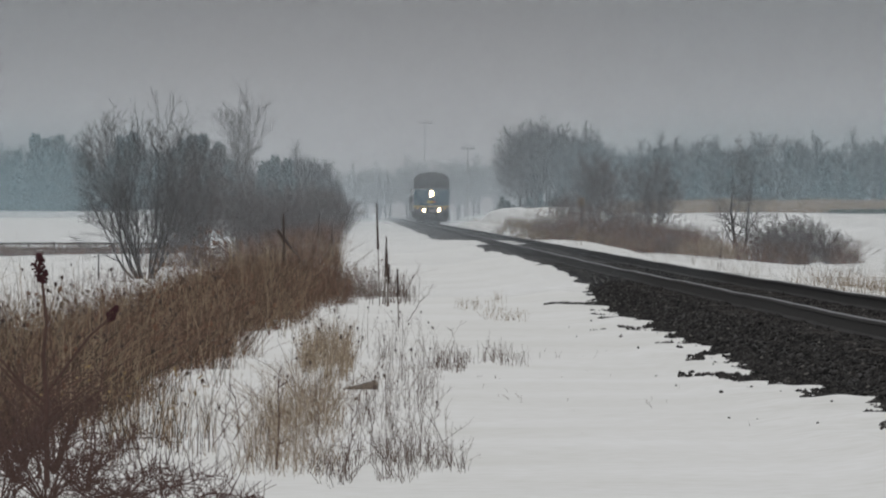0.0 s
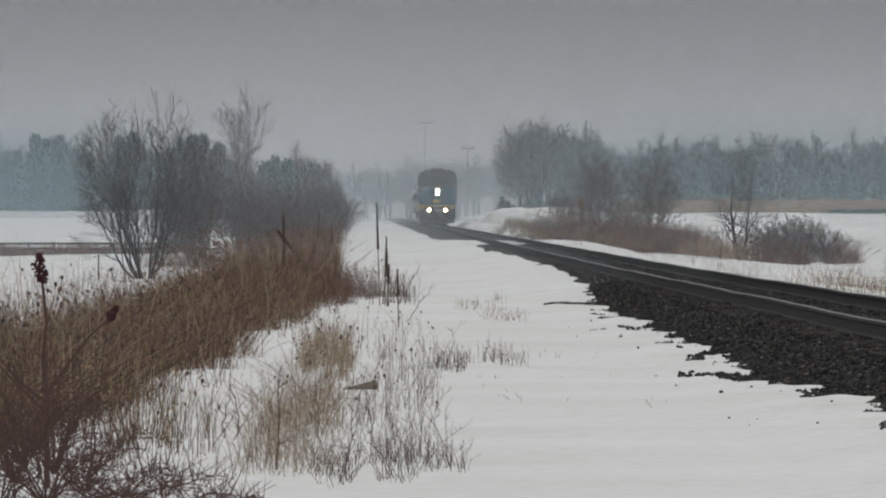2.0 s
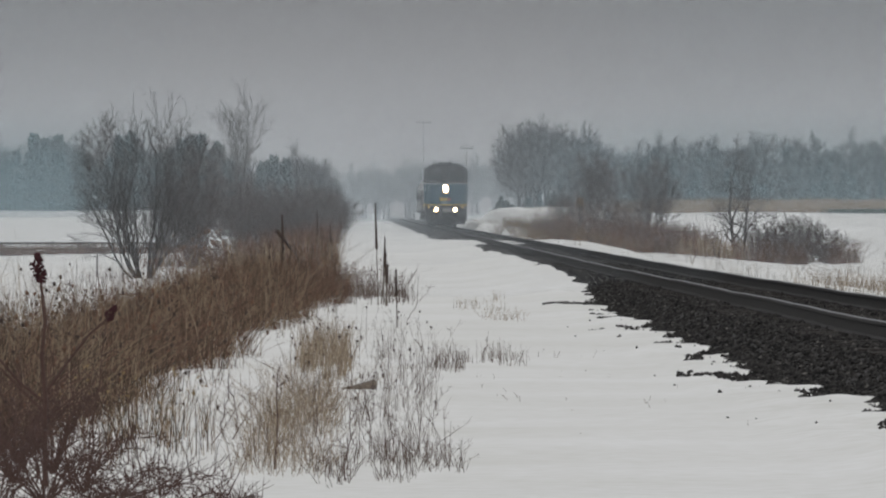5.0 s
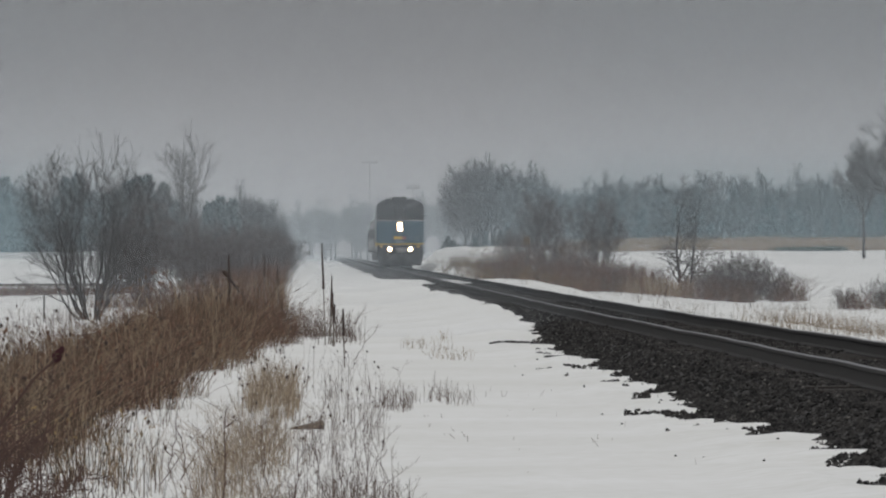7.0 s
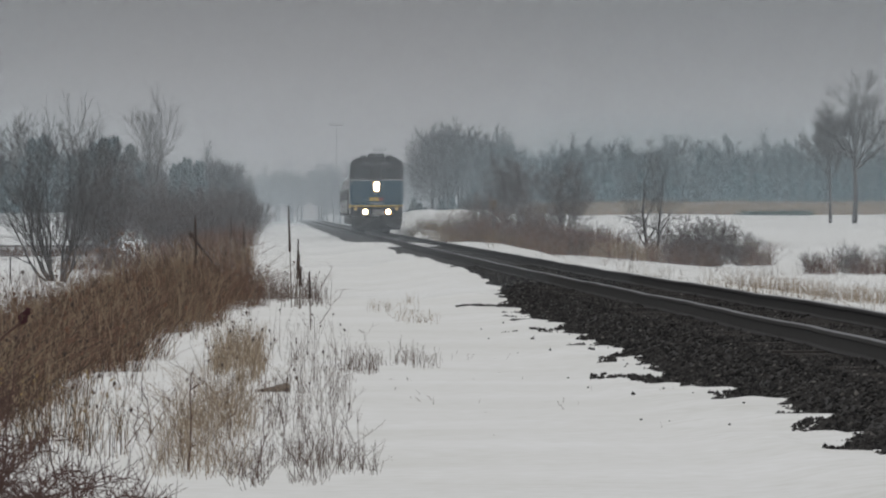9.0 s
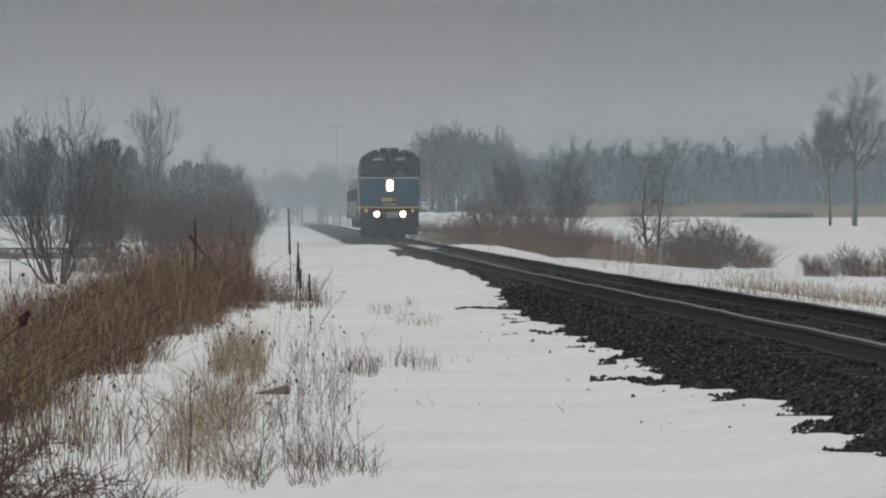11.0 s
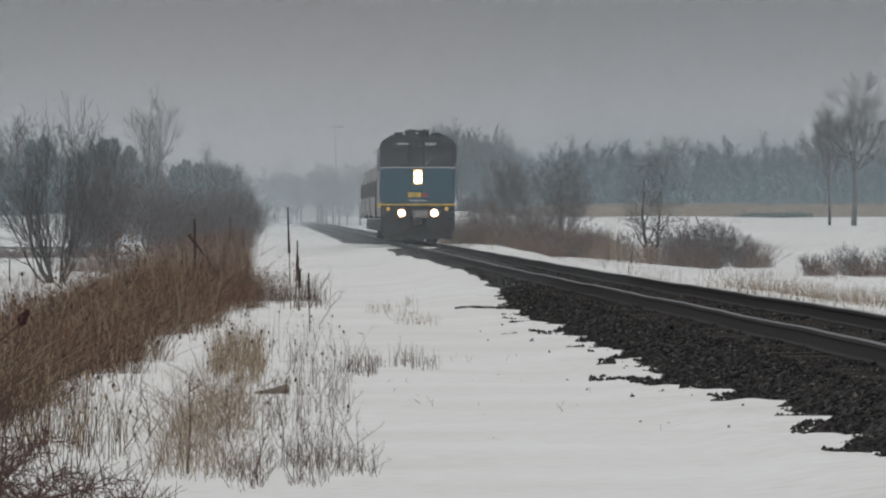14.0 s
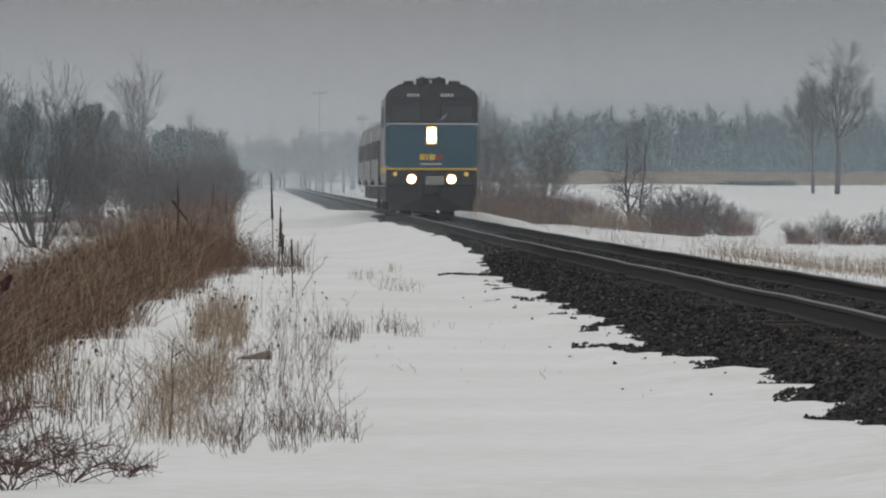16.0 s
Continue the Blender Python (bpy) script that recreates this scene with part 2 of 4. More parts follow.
def ground_z(x, y):
    x, y = np.asarray(x, float), np.asarray(y, float)
    z = 0.05 * (lattice(x / 3.1, y / 9, 1) - 0.5) + 0.03 * (lattice(x / 0.8, y / 2.2, 2) - 0.5)
    # the snow lies higher against the stones farther on
    heap = (0.20 + 0.13 * (lattice(x / 0.5, y / 7, 23) - 0.5)) * ramp(172, 225, y) * (1 - ramp(400, 470, y)) * (1 - ramp(4.3, 4.7, x))
    z = z + np.maximum(0.26 * np.exp(-((y - 450) / 75) ** 2), heap) * ramp(1.8, 4.0, x)
    z = z + (0.05 + 0.060 * (lattice(x / 0.6, y / 1.5, 3) - 0.5) + 0.045 * (lattice(x / 0.22, y / 0.7, 13) - 0.5)) * ramp(2.6, 3.4, x) * (1 - ramp(6, 9, x)) * (1 - 0.6 * ramp(200, 400, y))
    z = z + 0.035 * (1 - ramp(72, 100, y)) * ramp(2.6, 3.4, x)
    # ditch and low field on one side
    z = z - 0.65 * ramp(-1.6, -5.5, x) - 0.25 * ramp(-8, -30, x) + 0.10 * (lattice(x / 1.6, y / 5, 4) - 0.5) * ramp(-1, -3, x)
    z = z + 1.35 * ramp(-9.0, -11.8, x) * np.exp(-((y - 300) / 38) ** 2)
    # falling bank and rising field on the other
    z = z + 2.45 * ramp(720, 990, y) * ramp(-9, -17, x)
    far = ramp(430, 850, y) * ramp(12, 20, x)
    z = z - 0.45 * ramp(7.6, 10.5, x) - 0.45 * ramp(11, 18, x) * (1 - far) + 1.35 * far
    z = z + 0.25 * (lattice(x / 2.5, y / 30, 5) - 0.5) * ramp(8, 11, x) * (1 - ramp(30, 60, x))
    # ploughed-up ridge beside the track
    ridge = ramp(510, 590, y) * (1 - ramp(900, 1010, y))
    z = z + 2.25 * ridge * (0.38 * ramp(7.4, 8.6, x) + 0.62 * ramp(9.5, 10.9, x)) * (1 - 0.75 * ramp(13.2, 15.5, x)) * (0.86 + 0.22 * lattice(x / 2.6, y / 60, 6)) + 0.10 * ridge * (lattice(x / 0.9, y / 14, 17) - 0.5) * ramp(7.4, 8.4, x) * (1 - ramp(12, 14, x))
    low = np.exp(-((y - 400) / 60) ** 2)
    z = z + 0.35 * low * ramp(7.6, 8.4, x) * (1 - ramp(9.5, 11.5, x)) * (0.7 + 0.6 * lattice(x / 1.2, y / 18, 7))
    return z


def sheet(name, xs, ys, height, mat):
    gx, gy = np.meshgrid(xs, ys)
    v = np.stack([gx, gy, height(gx, gy)], axis=-1).reshape(-1, 3)
    nx, ny = len(xs), len(ys)
    i = (np.arange(ny - 1)[:, None] * nx + np.arange(nx - 1)[None]).reshape(-1, 1)
    f = np.concatenate([i, i + 1, i + nx + 1, i + nx], axis=1)
    return new(name, mesh_of(name, v, f, mat, smooth=True))


gx = np.concatenate([[-3500, -1800, -900, -450, -240, -130, -80, -55, -40, -30, -24, -19, -15, -12, -10], np.arange(-8.5, 2.4, 0.22), np.arange(2.5, 4.6, 0.05),
                     np.arange(4.8, 7.2, 0.6), np.arange(7.2, 13, 0.25), [13.5, 14.5, 16, 18, 21, 25, 30, 36, 45, 60, 90, 140, 240, 450, 900, 1800, 3500]])
gy = np.concatenate([[-800, -300, -100, -30, 10, 30], np.arange(40, 130, 0.45), 130 * 1.0105 ** np.arange(0, 290), [2900, 3300, 3800, 4500]])
tagged(sheet("ground", gx, gy, ground_z, SNOW), "wind-crusted old snow over fields and trackside path", "ground", kind="structure")


def grade(y):
    return 0.075 * (1 - ramp(80, 240, y))


def ballast_z(x, y):
    off = np.abs(x - TRACK_X)
    z = 0.25 + grade(y) * (1 - ramp(1.3, 2.2, off)) - 0.55 * np.clip(off - 1.35, 0, 0.32) - 0.16 * np.maximum(off - 1.67, 0)
    return z + 0.030 * (lattice(x / 0.30, y / 0.5, 11) - 0.5) + 0.045 * (lattice(x / 0.8, y / 2.2, 12) - 0.5) - 0.6 * ramp(2.75, 3.0, off)


by = np.concatenate([np.arange(40, 150, 0.3), 150 * 1.012 ** np.arange(0, 225)])
ballast = tagged(sheet("ballast_bed", np.arange(2.9, 8.51, 0.14), by, ballast_z, STONE), "dark crushed-stone track ballast edged by ragged snow", "ballast", kind="structure")


def rail_wave(y):
    return grade(y) + 0.004 * np.sin(y / 1.9) * np.sin(y / 7.3 + 1) + 0.005 * np.sin(y / 5.1 + 2)


def rail(side):
    """A flat-bottomed rail: foot, web and worn bright head."""
    half = [(-0.075, -0.180), (-0.075, -0.168), (-0.016, -0.150), (-0.010, -0.050), (-0.036, -0.038), (-0.036, -0.006), (-0.028, 0.0)]
    prof = half + [(-x, z) for x, z in half[::-1]]
    ys = np.concatenate([np.arange(20, 200, 1.0), 200 * 1.02 ** np.arange(0, 105)])
    n = len(prof)
    px, pz = np.array(prof).T
    v = np.stack([np.broadcast_to(TRACK_X + side * 0.753 + px, (len(ys), n)), np.broadcast_to(ys[:, None], (len(ys), n)), RAIL_Z + pz[None] + rail_wave(ys)[:, None]], axis=-1).reshape(-1, 3)
    i = (np.arange(len(ys) - 1)[:, None] * n + np.arange(n)[None])
    j = (np.arange(len(ys) - 1)[:, None] * n + (np.arange(n)[None] + 1) % n)
    f = np.stack([i, j, j + n, i + n], axis=-1).reshape(-1, 4)
    lit = np.tile([k in (5, 6, 7) for k in range(n)], len(ys) - 1)
    ob = thing("rail", "dark rusty steel rail with a bright worn head", "rail", "rails of the track")
    part("head", mesh_of("head", v, f[lit], STEEL), STEEL, ob, "bright worn running surface")
    part("web_and_foot", mesh_of("web_and_foot", v, f[~lit], RUST), RUST, ob)
    return ob


rail(-1), rail(1)


# ---- the train; y runs back from its nose, z up from the rail head ----
def bogie(parent, y, wheel_gap, radius):
    frame_bm = box(-1.16, -0.98, y - wheel_gap / 2 - 0.75, y + wheel_gap / 2 + 0.75, 0.42, 0.78, 0.04)
    box(0.98, 1.16, y - wheel_gap / 2 - 0.75, y + wheel_gap / 2 + 0.75, 0.42, 0.78, 0.04, frame_bm)
    box(-0.98, 0.98, y - 0.25, y + 0.25, 0.50, 0.80, 0.03, frame_bm)
    b = part("bogie", frame_bm, UNDER, parent)
    for dy in (-wheel_gap / 2, wheel_gap / 2):
        bm = rod((-0.80, y + dy, radius), (-0.66, y + dy, radius), radius, 28)
        rod((0.66, y + dy, radius), (0.80, y + dy, radius), radius, 28, bm)
        rod((-0.66, y + dy, radius), (0.66, y + dy, radius), 0.09, 12, bm)
        part("wheelset", bm, UNDER, b)


def locomotive():
    loco = thing("locomotive", "blue-nosed diesel passenger locomotive with lit headlamps running on the track", "locomotive")
    nose = [(-1.52, 1.58), (1.52, 1.58), (1.52, 3.06), (-1.52, 3.06)]
    bm = prism(nose, 0.0, 2.3)
    bmesh.ops.bevel(bm, geom=[e for e in bm.edges if abs(e.verts[0].co.x - e.verts[1].co.x) < 0.01], offset=0.10, segments=3, affect="EDGES")
    part("nose", bm, BLUE, loco, "teal-blue painted flat nose")
    bm = box(-1.53, 1.53, -0.03, 0.4, 1.53, 1.59, 0.01)
    part("stripe", bm, YELLOW, loco, "thin yellow stripe")
    bm = box(-1.53, 1.53, -0.02, 0.4, 3.05, 3.10, 0.01)
    part("sill", bm, GREY, loco, "pale sill under the windshields")
    # cab with sloped shoulders
    cab = [(-1.54, 3.08), (1.54, 3.08), (1.54, 3.98), (1.46, 4.14), (1.08, 4.38), (-1.08, 4.38), (-1.46, 4.14), (-1.54, 3.98)]
    cab_ob = part("cab", prism(cab, 0.10, 2.6), BLACK, loco, "sooty black cab front and roof")
    bm = prism([(-1.56, 3.93), (1.56, 3.93), (1.47, 4.16), (1.10, 4.40), (-1.10, 4.40), (-1.47, 4.16)], 0.03, 0.20)
    part("brow", bm, BLACK, cab_ob)
    for x0, x1 in ((-1.38, -0.36), (0.28, 1.38)):
        w = part("windshield", box(x0, x1, 0.07, 0.12, 3.16, 3.72, 0.04), CABGLASS, cab_ob, "dark windshield glass")
        bm = box(x0 - 0.04, x1 + 0.04, 0.05, 0.11, 3.12, 3.17, 0.01)
        box(x0 - 0.04, x1 + 0.04, 0.05, 0.11, 3.71, 3.76, 0.01, bm)
        part("gasket", bm, BLACK, w)
    part("centre_post", box(-0.36, 0.28, 0.04, 0.12, 3.10, 3.95, 0.03), BLACK, cab_ob)
    for x in (-0.62, 0.52):
        nb = part("lamp_board", box(x - 0.30, x + 0.30, -0.01, 0.05, 3.94, 4.14, 0.02), CABGLASS, cab_ob, "dark glazed board with pale marks")
        bm = bmesh.new()
        for i in range(4):
            box(x - 0.215 + i * 0.115, x - 0.140 + i * 0.115, -0.018, -0.008, 3.99, 4.09, 0.004, bm)
        part("marks", bm, GREY, nb, "row of four pale bars")
    part("wiper", rod((0.30, 0.03, 3.2), (0.52, 0.03, 3.42), 0.012, 6), GREY, cab_ob)
    # roof gear
    part("roof_box", box(-0.52, 0.47, 0.5, 1.9, 4.38, 4.62, 0.04), BLACK, loco, "square black roof housing")
    part("beacon", rod((-0.04, 0.48, 4.44), (-0.04, 0.48, 4.55), 0.05, 12), GREY, loco, "small pale roof lamp")
    for x0, x1 in ((-0.96, -0.60), (0.56, 0.98)):
        part("roof_pod", box(x0, x1, 0.6, 1.6, 4.37, 4.53, 0.06), BLACK, loco)
    for x in (-0.30, 0.25):
        part("horn", rod((x, 0.3, 4.60), (x, 0.75, 4.62), 0.07, 12, None, 0.03), UNDER, loco)
    # long carbody behind the cab
    body = [(-1.50, 1.10), (1.50, 1.10), (1.50, 3.95), (1.10, 4.32), (-1.10, 4.32), (-1.50, 3.95)]
    part("carbody", prism(body, 2.5, 17.0), SILVER, loco, "dull silver side walls")
    for s in (-1, 1):
        bm = bmesh.new()
        for i in range(7):
            box(min(s * 1.49, s * 1.53), max(s * 1.49, s * 1.53), 6.2 + i * 1.3, 7.2 + i * 1.3, 3.0, 3.7, 0.01, bm)
        part("vent_grille", bm, BLACK, loco, "black side vents")
        part("cab_door", box(min(s * 1.50, s * 1.56), max(s * 1.50, s * 1.56), 2.7, 3.4, 1.7, 3.7, 0.02), BLUE, loco)
        part("cab_side_window", box(min(s * 1.51, s * 1.57), max(s * 1.51, s * 1.57), 1.0, 2.2, 3.15, 3.75, 0.03), CABGLASS, cab_ob)
        part("grab_rail", rod((s * 1.585, 0.12, 1.7), (s * 1.585, 0.12, 3.9), 0.014, 8), GREY if s < 0 else BLACK, loco, "thin upright grab rail")
        part("side_stripe", box(min(s * 1.49, s * 1.515), max(s * 1.49, s * 1.515), 2.6, 17.0, 1.45, 1.62, 0.005), YELLOW, loco)
    part("roof_fans", box(-0.9, 0.9, 9, 16, 4.28, 4.48, 0.05), BLACK, loco)
    # headlamps, emblem, ditch lamps
    hl = part("headlamp_housing", box(-0.20, 0.20, -0.06, 0.05, 2.38, 3.00, 0.05), BLACK, loco)
    for z in (2.58, 2.80):
        part("headlamp", rod((0, -0.085, z), (0, -0.055, z), 0.15, 20), LAMP, hl, "bright lit headlamp")
    # emitting plate added behind the headlamps as their halo
    part("lamp_halo", box(-0.175, 0.175, -0.075, -0.05, 2.40, 2.98, 0.012), HALO, hl, "glowing plate added as a warm halo around the headlamps")
    em = bmesh.new()
    for x0, x1 in ((-0.40, -0.22), (-0.18, -0.12), (-0.08, 0.12)):
        box(x0, x1, -0.015, 0.02, 1.86, 2.06, 0.01, em)
    part("emblem", em, YELLOW, loco, "plain yellow emblem shapes")
    part("emblem_bar", box(0.17, 0.37, -0.012, 0.02, 1.87, 2.03, 0.01), RED, loco, "small red emblem block")
    part("lower_bar", box(-0.36, 0.36, -0.012, 0.02, 1.70, 1.75, 0.005), GREY, loco)
    front = part("front_plate", box(-1.50, 1.50, 0.02, 0.6, 1.00, 1.55, 0.03), BLACK, loco, "dark front plate under the stripe")
    for x in (-0.67, 0.67):
        r = part("ditch_lamp_rim", rod((x, -0.07, 1.22), (x, 0.03, 1.22), 0.17, 20), GREY, front)
        # emitting disc added behind each ditch lamp as its halo
        part("ditch_halo", rod((x, -0.085, 1.22), (x, -0.06, 1.22), 0.165, 20), HALO, r)
        part("ditch_lamp", rod((x, -0.10, 1.22), (x, -0.06, 1.22), 0.130, 20), DITCH, r, "bright lit ditch lamp")
    for x in (-1.22, 1.17):
        part("marker_lamp", rod((x, -0.05, 1.39), (x, 0.03, 1.39), 0.075, 16), MARK, front, "amber marker lamp")
    for x in (-0.98, 0.98):
        part("class_lamp", rod((x, -0.04, 1.40), (x, 0.03, 1.40), 0.06, 14), CABGLASS, front)
    part("centre_plate", box(-0.20, 0.42, -0.10, 0.03, 1.02, 1.32, 0.04), PLOW, front, "salt-grey plate over the coupler")
    bm = box(-0.17, 0.17, -0.55, 0.1, 0.74, 0.96, 0.05)
    box(-0.22, 0.10, -0.72, -0.45, 0.68, 1.02, 0.05, bm)
    part("coupler", bm, UNDER, loco, "dark steel knuckle coupler")
    for x in (-0.45, -0.33, 0.36, 0.50):
        part("air_hose", rod((x, -0.08, 1.0), (x * 1.1, -0.18, 0.45), 0.03, 8), UNDER, loco)
    plow = prism([(-1.38, 0.16), (1.38, 0.16), (1.45, 0.95), (0.35, 0.95), (0.30, 0.62), (-0.30, 0.62), (-0.35, 0.95), (-1.45, 0.95)], -0.10, 0.02)
    for v in plow.verts:
        v.co.y -= 0.35 * (1 - abs(v.co.x) / 1.45) * (1.0 - v.co.z)
    part("pilot_plow", plow, UNDER, loco, "black snowplow pilot")
    for s in (-1, 1):
        for z in (0.45, 0.78, 1.08):
            part("step", box(min(s * 1.18, s * 1.52), max(s * 1.18, s * 1.52), 0.05, 0.55, z - 0.03, z, 0.008), UNDER, loco)
        part("side_skirt", box(min(s * 1.32, s * 1.50), max(s * 1.32, s * 1.50), 0.6, 3.0, 0.55, 1.45, 0.03), UNDER, loco)
    part("fuel_tank", box(-1.35, 1.35, 6.0, 10.6, 0.35, 1.10, 0.12), UNDER, loco)
    bogie(loco, 3.2, 2.7, 0.51)
    bogie(loco, 13.6, 2.7, 0.51)
    return loco


def coach():
    car = thing("passenger_coach", "low silver passenger coach with a dark window band", "railway coach", "coaches of the train")
    shape = [(-1.42, 0.95), (1.42, 0.95), (1.56, 1.35), (1.56, 2.55), (1.38, 3.25), (1.05, 3.50), (-1.05, 3.50), (-1.38, 3.25), (-1.56, 2.55), (-1.56, 1.35)]
    part("shell", prism(shape, 0.35, 25.6), SILVER, car)
    roof = [(-1.40, 3.22), (1.40, 3.22), (1.07, 3.53), (-1.07, 3.53)]
    part("roof", prism(roof, 0.30, 25.65), GREY, car)
    for s in (-1, 1):
        band = part("window_band", box(min(s * 1.54, s * 1.575), max(s * 1.54, s * 1.575), 2.6, 23.4, 1.92, 2.62, 0.01), BLACK, car, "black window band")
        for i in range(11):
            y = 3.2 + i * 1.85
            part("window", box(min(s * 1.57, s * 1.59), max(s * 1.57, s * 1.59), y, y + 1.45, 1.98, 2.56, 0.01), TINT, band)
        for y in (1.2, 24.0):
            part("door", box(min(s * 1.55, s * 1.585), max(s * 1.55, s * 1.585), y, y + 0.8, 1.1, 3.0, 0.01), GREY, car)
        for y in (0.36, 25.1):
            part("end_post", box(min(s * 1.42, s * 1.60), max(s * 1.42, s * 1.568), y, y + 0.3, 1.0, 2.56, 0.01), BLACK, car, "dark end post")
    part("diaphragm", box(-0.6, 0.6, -0.02, 0.36, 1.0, 3.2, 0.04), BLACK, car)
    part("rear_diaphragm", box(-0.6, 0.6, 25.6, 25.95, 1.0, 3.2, 0.04), BLACK, car)
    part("underframe", box(-1.30, 1.30, 1.0, 25.0, 0.45, 1.0, 0.05), UNDER, car)
    bogie(car, 4.2, 2.6, 0.46)
    bogie(car, 21.8, 2.6, 0.46)
    return car


LOCO = locomotive()
COACHES = [coach()]
COACHES += [copy_thing(COACHES[0], Matrix()) for _ in range(2)]


# ---- trees and brush ----
def limb(rng, out, p, d, length, r, level, kids, ratio, angle, rise, first):
    """A bending limb with side limbs all along it: (start, end, radius, radius, level)."""
    n = (6, 4, 2, 1)[level]
    pts = [np.asarray(p, float)]
    for i in range(n):
        d = d + rng.normal(0, 0.04 + 0.025 * level, 3) + np.array([0, 0, rise])
        d = d / np.linalg.norm(d)
        pts.append(pts[-1] + d * length / n)
    line(rng, out, pts, r, level, kids, ratio, angle, rise, first)


def line(rng, out, pts, r, level, kids, ratio, angle, rise, first):
    n = len(pts) - 1
    for i in range(n):
        out.append((pts[i], pts[i + 1], r * (1 - 0.93 * i / n), r * (1 - 0.93 * (i + 1) / n), level))
    if level >= len(kids):
        return
    length = sum(np.linalg.norm(pts[i + 1] - pts[i]) for i in range(n))
    turn = rng.uniform(0, 6.28)
    for k in range(kids[level]):
        s = first + (0.98 - first) * (k + rng.random()) / kids[level]
        i = min(int(s * n), n - 1)
        f = s * n - i
        p = pts[i] * (1 - f) + pts[i + 1] * f
        d = pts[i + 1] - pts[i]
        d = d / np.linalg.norm(d)
        u = np.cross(d, [0.3, 0.2, 1.0] if abs(d[2]) < 0.9 else [1.0, 0.2, 0])
        u /= np.linalg.norm(u)
        w = np.cross(d, u)
        turn += 2.4 + rng.normal(0, 0.5)
        bend = angle * rng.uniform(0.6, 1.3)
        e = d * math.cos(bend) + (u * math.cos(turn) + w * math.sin(turn)) * math.sin(bend)
        limb(rng, out, p, e, length * ratio * (1.05 - 0.45 * s) * rng.uniform(0.55, 1.25), r * (1 - 0.9 * s) * 0.6, level + 1, kids, ratio * 1.12, angle, rise, 0.15)


def tree(name, label, category, seed, height, stems, fork, spread, flare, kids, ratio, angle, r0, mat, twig_mat=None, twig=0.008, group="", rise=0.05, first=0.3, skew=0.0, crown=(0.4, 0.0)):
    """A bare tree: stems fan out from the ground or from a trunk that forks at a share of the height."""
    rng = np.random.default_rng(seed)
    out = []
    r = r0 / height
    if fork > 0:
        top = np.array([rng.normal(0, 0.01), rng.normal(0, 0.01), fork])
        mid = top * 0.5 + np.array([rng.normal(0, 0.008), 0, 0])
        out += [(np.array([0, 0, -0.03]), mid, r * 1.25, r, 0), (mid, top, r, r * 0.85, 0)]
    for k in range(stems):
        a = 2.4 * k + rng.normal(0, 0.25)
        share = math.sqrt((k + 0.35 + 0.4 * rng.random()) / stems) if stems > 2 else rng.uniform(0.5, 1.0)
        reach = spread * share
        high = 0.80 * (1 - 0.34 * share ** 2) * rng.uniform(0.88, 1.0)
        start = np.array([0, 0, fork * (1 if k == 0 else rng.uniform(0.72, 1.0))]) if fork > 0 else np.array([math.cos(a) * 0.02, math.sin(a) * 0.02, -0.03])
        wob = np.cumsum(rng.normal(0, 0.006, (9, 2)), axis=0)
        pts = []
        for i in range(9):
            t = i / 8
            h = reach * t ** flare
            pts.append(start + np.array([math.cos(a) * h + skew * t + wob[i, 0] * (i > 0), math.sin(a) * h + wob[i, 1] * (i > 0), (high - start[2]) * t]))
        line(rng, out, pts, r * (0.5 if fork > 0 else rng.uniform(0.6, 1.0)), 0, kids, ratio, angle, rise, first)
    # the crown keeps to a rounded outline: half width, foot, both as shares of the height
    wide, foot = crown
    kept = []
    for p in out:
        q = (p[0] + p[1]) / 2
        u = math.hypot(q[0] - skew * q[2], q[1]) / wide
        w = max(0.0, (q[2] - (1 + foot) / 2) / ((1 - foot) / 2))
        if p[4] == 0 or u * u + w * w < rng.uniform(0.80, 1.05):
            kept.append(p)
    out = kept
    k = height / max(p[1][2] for p in out)
    ob = thing(name, label, category, group)
    for nm, thick, sides, m in (("trunk", True, 6, mat), ("crown", False, 3, twig_mat or mat)):
        sel = [p for p in out if (p[4] == 0) == thick]
        p0, p1 = np.array([p[0] for p in sel]) * k, np.array([p[1] for p in sel]) * k
        ra, rb = np.maximum(np.array([p[2] for p in sel]) * height, twig), np.maximum(np.array([p[3] for p in sel]) * height, twig * 0.8)
        v, f = tubes(p0, p1, ra, rb, sides)
        part(nm, mesh_of(nm, v, f, m, smooth=True), m, ob)
    return ob


def at(x, y, rz=0.0, dz=0.0):
    return pose(x, y, float(ground_z(x, y)) + dz, 0, 0, rz)


